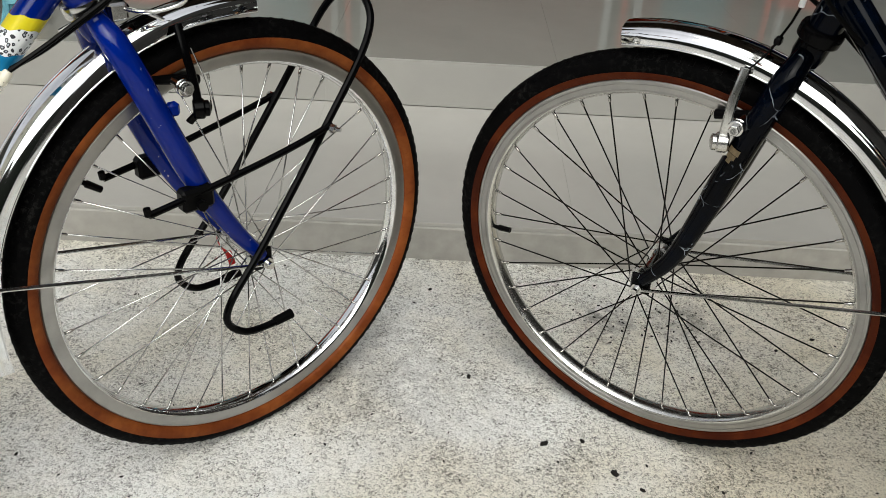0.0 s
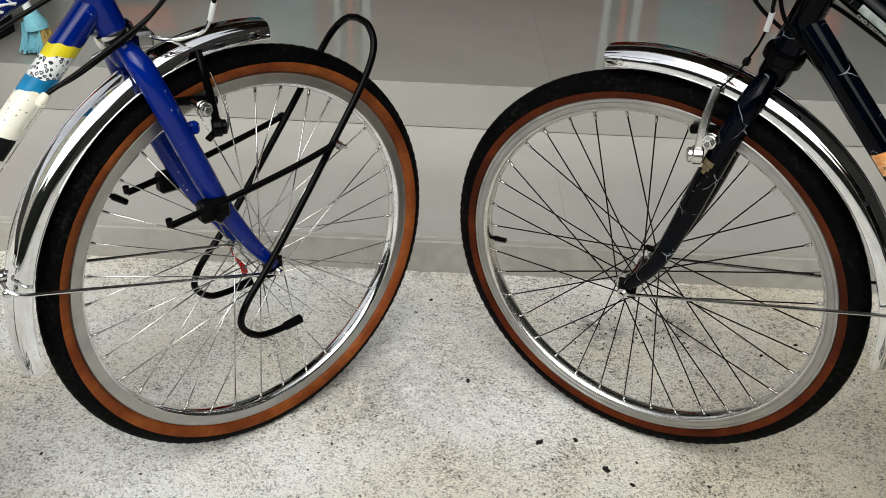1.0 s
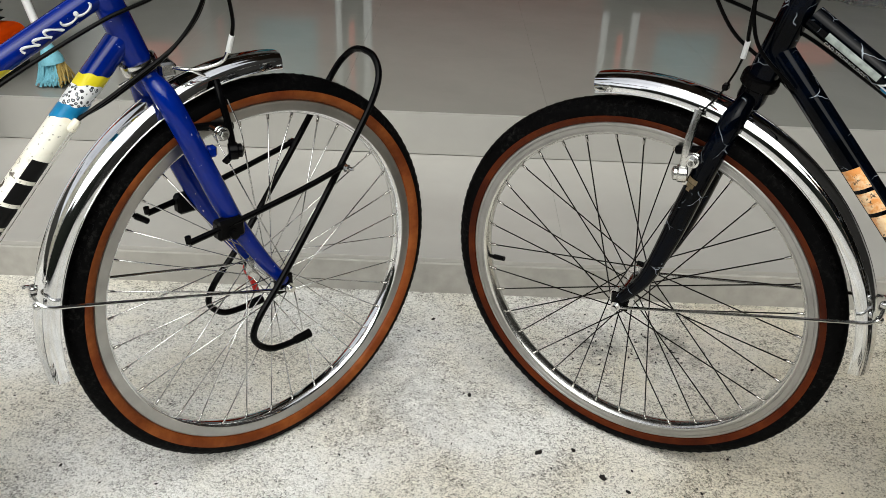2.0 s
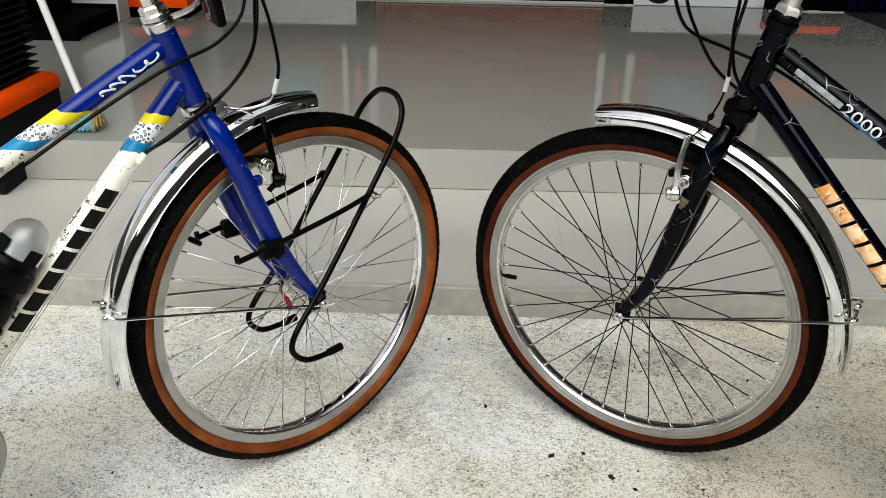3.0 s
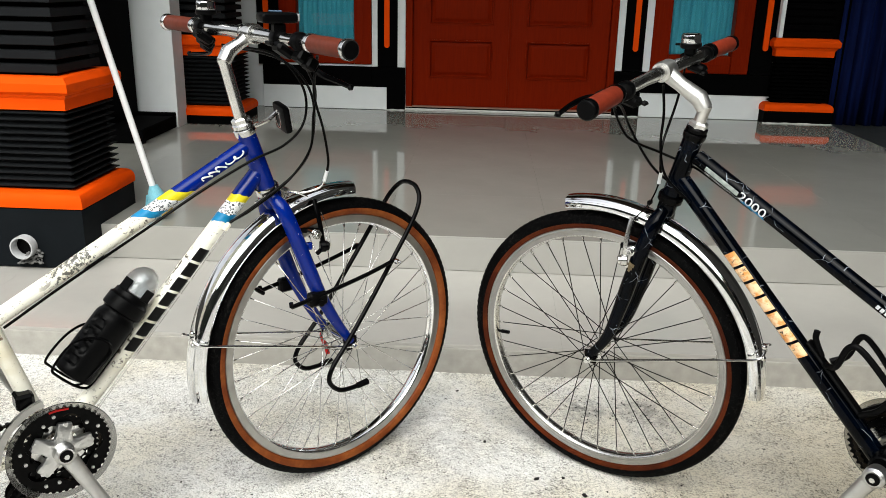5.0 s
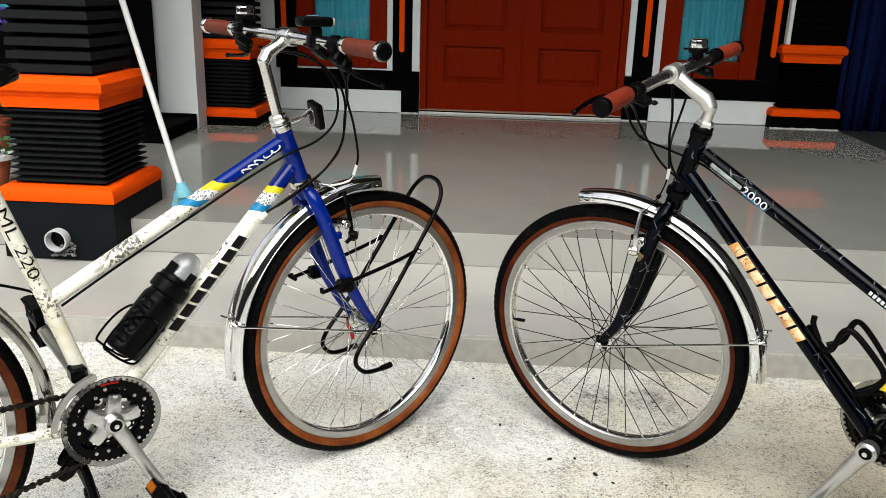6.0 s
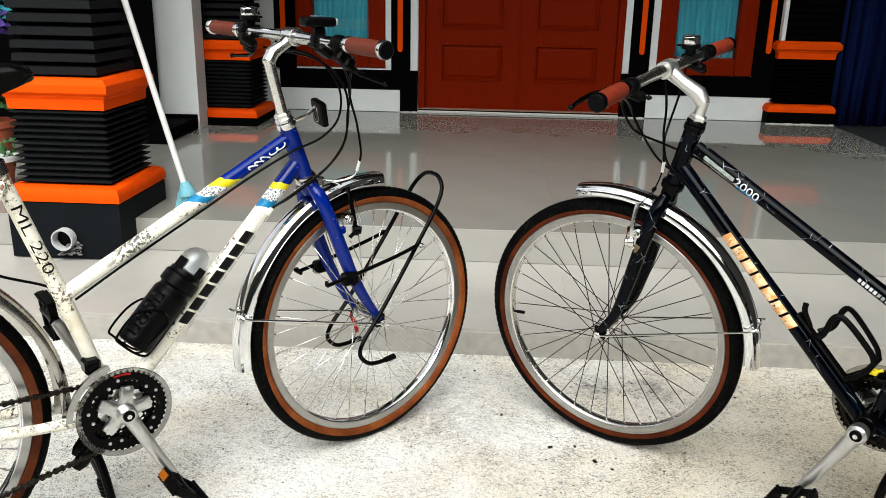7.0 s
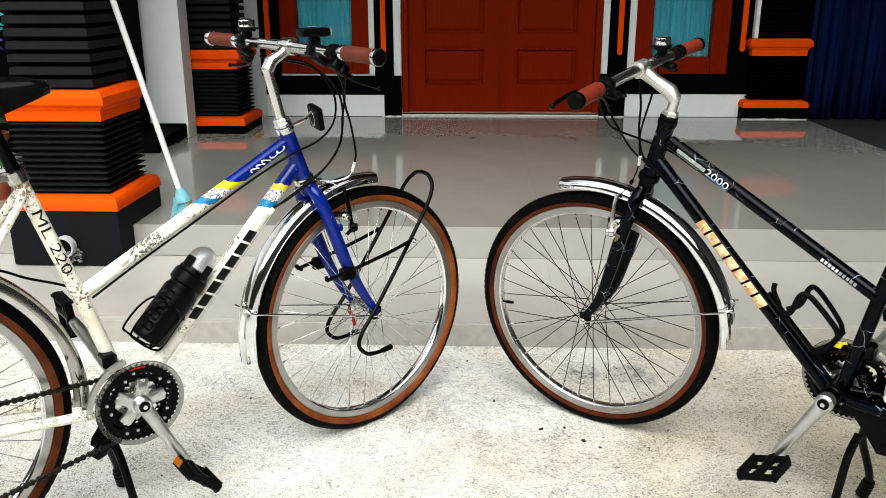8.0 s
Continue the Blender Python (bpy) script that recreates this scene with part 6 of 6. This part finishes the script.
def bottle_at(m, dent):
    """A squat sports bottle; its axis is +z, its foot at the origin."""
    o = thing("water_bottle", m, "black sports bottle with a clear domed cap in its cage", "bottle")
    rows = [(.0290, 0), (.0345, .0025), (.0365, .008)] + [(.0365, .012 + .0035 * k) for k in range(28)] + [(.0362, .112), (.0345, .117), (.0318, .121), (.0310, .124), (.0318, .1262)]
    bm = lathe(bmesh.new(), rows, n=72)
    for v in bm.verts:                      # four finger dents up one side
        q = (math.atan2(v.co.y, v.co.x) - dent + math.pi) % (2 * math.pi) - math.pi
        for k in range(4):
            e = ((v.co.z - .028 - .0235 * k + .006 * q) / .0082) ** 4 + (q / .44) ** 4
            if .01 < v.co.z < .112 and e < 1:
                sink = 1 - .0055 * min(1, 1.6 * (1 - e)) / .0365
                v.co.x *= sink
                v.co.y *= sink
    part("body", bm, BLACK_PLASTIC, o, smooth=40)
    part("collar", lathe(bmesh.new(), [(.033, .1262), (.0375, .129), (.0378, .132), (.0374, .150), (.0345, .153), (.0330, .155), (.0325, .162), (.028, .164)], n=36), BLACK_PLASTIC, o)
    bm = lathe(bmesh.new(), [(.026, .1642), (.027, .166), (.026, .178), (.022, .182), (.012, .185), (.010, .200), (.006, .202)], n=28)
    part("spout", bm, SPOUT_GREY, o, "pale grey spout")
    dome = [(.0285, .166), (.0285, .182)] + [(.0285 * math.cos(q), .184 + .030 * math.sin(q)) for q in (math.pi / 2 * k / 7 for k in range(7))] + [(.0015, .2142)]
    inner = [(max(r - .0012, .0008), z - .0012 if z > .19 else z) for r, z in dome][::-1]
    dm = part("dome_cap", lathe(bmesh.new(), dome + inner, n=32, closed=True), FROST, o, "clear plastic dome cap", smooth=60)
    dm.visible_shadow = False
    for a in (-70, 20, 110, 200):
        bm = block(bmesh.new(), (.0288, -.011, .162), (.0315, .011, .183), .002, Matrix.Rotation(radians(a), 4, 'Z'))
        part("cap_catch", bm, BLACK_PLASTIC, o)
    return o


bx = ddir.to_track_quat('Z', 'Y').to_matrix().to_4x4()
low = D1.lerp(D0, .172) + dn * .0555 + V(0, -.005, 0)
facing = bx.inverted().to_3x3() @ (dn * .86 + V(0, -.50, 0))
bottle_at(CREAM_AT @ Matrix.Translation(low) @ bx @ Matrix.Diagonal((1, 1, 1.08, 1)), math.atan2(facing.y, facing.x))

# wire cage on the cream bicycle
wires = []
for s in (-1, 1):
    def at(u, v, w):
        return D1 + ddir * u + dn * v + V(0, w * s, 0)
    L0 = (D0 - D1).length * .172
    wires.append(sweep(bmesh.new(), spline([at(L0 + .125, .021, .014), at(L0 + .02, .020, .016), at(L0 - .008, .030, .018), at(L0 - .008, .085, .024), at(L0 + .002, .101, .022), at(L0 + .055, .098, .022), at(L0 + .085, .070, .0405), at(L0 + .072, .040, .041), at(L0 + .01, .045, .040), at(L0 - .010, .055, .030)], 6), .0024, 8))
cg = block(bmesh.new(), (0, -.012, 0), (.085, .012, .0035), .001, Matrix.Translation(D1 + ddir * (L0 + .035) + dn * .0172) @ Matrix(((ddir.x, 0, dn.x, 0), (0, 1, 0, 0), (ddir.z, 0, dn.z, 0), (0, 0, 0, 1))))
cage = part("bottle_cage", cg, BLACK_PAINT, cream_bike, "black wire bottle cage")
for bm in wires:
    part("wire", bm, BLACK_PAINT, cage)

# moulded cage on the black bicycle
D0, D1, ddir, dn = along(BLACK_FRAME)
cg = bmesh.new()
def ac(u, v, w):
    return D1 + ddir * u + dn * v + V(0, w, 0)
L0 = (D0 - D1).length * .14
block(cg, (0, -.010, 0), (.150, .010, .006), .002, Matrix.Translation(ac(L0, .0175, 0)) @ Matrix(((ddir.x, 0, dn.x, 0), (0, 1, 0, 0), (ddir.z, 0, dn.z, 0), (0, 0, 0, 1))))
struts = [sweep(bmesh.new(), spline([ac(L0 + .158, .046, .0), ac(L0 + .146, .034, 0), ac(L0 + .115, .024, 0)], 5), [.0060] + [.0056] * 9 + [.005], 10, flat=.8)]
for s in (-1, 1):
    struts.append(sweep(bmesh.new(), spline([ac(L0 + .100, .026, s * .010), ac(L0 + .094, .050, s * .026), ac(L0 + .112, .088, s * .026), ac(L0 + .098, .103, s * .022), ac(L0 + .03, .102, s * .016), ac(L0 + .006, .094, s * .012)], 6), .0060, 10, flat=.8))
    struts.append(sweep(bmesh.new(), spline([ac(L0 + .0, .022, s * .008), ac(L0 - .004, .060, s * .012), ac(L0 + .006, .095, s * .013)], 6), .0058, 10))
cage = part("bottle_cage", cg, BLACK_PLASTIC, black_bike, "black moulded bottle cage")
for bm in struts:
    part("strut", bm, BLACK_PLASTIC, cage)
yb = block(bmesh.new(), (-.012, -.010, -.006), (.014, .010, .008), .004, segs=2)
sweep(yb, [(-.008, 0, .004), (-.022, 0, .012)], .004, 8)
part("tag", yb, YELLOW_PLASTIC, cage, "small yellow plastic tag", m=Matrix.Translation(ac(L0 - .010, .075, 0)) @ Matrix.Scale(.72, 4))
# small shield label on the black fork
bm = bmesh.new()
for t0, t1, a0, a1 in ((.56, .645, -2, 50), (.650, .72, 4, 44), (.722, .78, 14, 34)):        # a shield, broad above and narrow below
    on_tube(bm, V(-.112, .0435, .606), V(-.085, .0455, .520), .0165, t0, t1, a0, a1, 1)
part("fork_label", bm, GOLD, black_bike, "small worn gold label", m=SB)

# ---------------------------------------------------------------- litter and stains on the yard
rnd = random.Random(21)
for x, y, s in ((.17, 0, .006), (.273, -.055, .0065), (.231, .01, .0045), (.052, .151, .005), (-.025, .41, .004), (-.176, .187, .004), (.31, -.085, .004), (-.626, .145, .004), (-.621, -.078, .003), (.62, .27, .004), (.70, .31, .004)):
    bm = bmesh.new()
    bmesh.ops.create_icosphere(bm, subdivisions=2, radius=1)
    for v in bm.verts:
        n = noise.noise(v.co * 1.7 + V(x * 30, y * 30, 0))
        v.co = V(v.co.x * s * (1.2 + .5 * n), v.co.y * s * (.7 + .4 * n), v.co.z * s * .5 * (1 + .3 * n))
    ob = tagged(part("grit", bm, STAIN, smooth=60, m=pose(x, y, s * .42, 0, 0, rnd.uniform(0, 180))), "small dark scrap of grit on the concrete", "grit", "scattered grit")

rnd = random.Random(33)
bm = bmesh.new()
for k in range(340):
    if k < 110:                              # swept against the skirting
        x, y = rnd.uniform(.20, 1.30), .556 - abs(rnd.gauss(0, .022))
    elif k < 200:                            # round the two oily spots
        x, y = rnd.choice(((.315, .335), (.47, .34))), None
        x, y = x[0] + rnd.gauss(0, .045), x[1] + rnd.gauss(0, .040)
    else:
        x, y = rnd.uniform(-.9, 1.2), rnd.uniform(-.45, .5)
    s = rnd.uniform(.0010, .0026)
    r = bmesh.ops.create_icosphere(bm, subdivisions=1, radius=s, matrix=Matrix.Translation((x, y, s * .3)) @ Matrix.Rotation(rnd.uniform(0, 3), 4, 'Z') @ Matrix.Diagonal((1.5, .8, .55, 1)))
tagged(part("debris", bm, STAIN, smooth=60), "fine dark grit strewn over the concrete", "debris", kind="stuff")

# ---------------------------------------------------------------- tiles of the porch and step
def tile_mesh(sx, sy, sz, name):
    bm = block(bmesh.new(), (0, 0, 0), (sx, sy, sz), .0003)
    me = bpy.data.meshes.new(name)
    bm.to_mesh(me)
    bm.free()
    return me


GAP = .00015
T = .598
meshes = {}


def lay(x0, x1, y0, y1, z0, z1, mat, slope=0.0):
    key = tuple(round(v, 4) for v in (x1 - x0, y1 - y0, z1 - z0)) + (mat.name,)
    if key not in meshes:
        meshes[key] = tile_mesh(x1 - x0 - GAP, y1 - y0 - (GAP if y1 - y0 > .02 else 0), z1 - z0 - (GAP if z1 - z0 > .02 else 0), "tile")
        meshes[key].materials.append(mat)
    o = new("tile", meshes[key])
    o.parent = porch
    o.matrix_basis = pose(x0 + GAP / 2, y0, z0, math.degrees(slope))


xs = [.268 + T * k for k in range(-6, 4)]
xs = [EDGE_L] + [x for x in xs if EDGE_L + .05 < x < EDGE_R - .05] + [EDGE_R]
ys = [STEP_BACK]
while ys[-1] + T < 4.0:
    ys.append(ys[-1] + T)
ys.append(4.046)
for a, b_ in zip(xs, xs[1:]):
    for c, d in zip(ys, ys[1:]):
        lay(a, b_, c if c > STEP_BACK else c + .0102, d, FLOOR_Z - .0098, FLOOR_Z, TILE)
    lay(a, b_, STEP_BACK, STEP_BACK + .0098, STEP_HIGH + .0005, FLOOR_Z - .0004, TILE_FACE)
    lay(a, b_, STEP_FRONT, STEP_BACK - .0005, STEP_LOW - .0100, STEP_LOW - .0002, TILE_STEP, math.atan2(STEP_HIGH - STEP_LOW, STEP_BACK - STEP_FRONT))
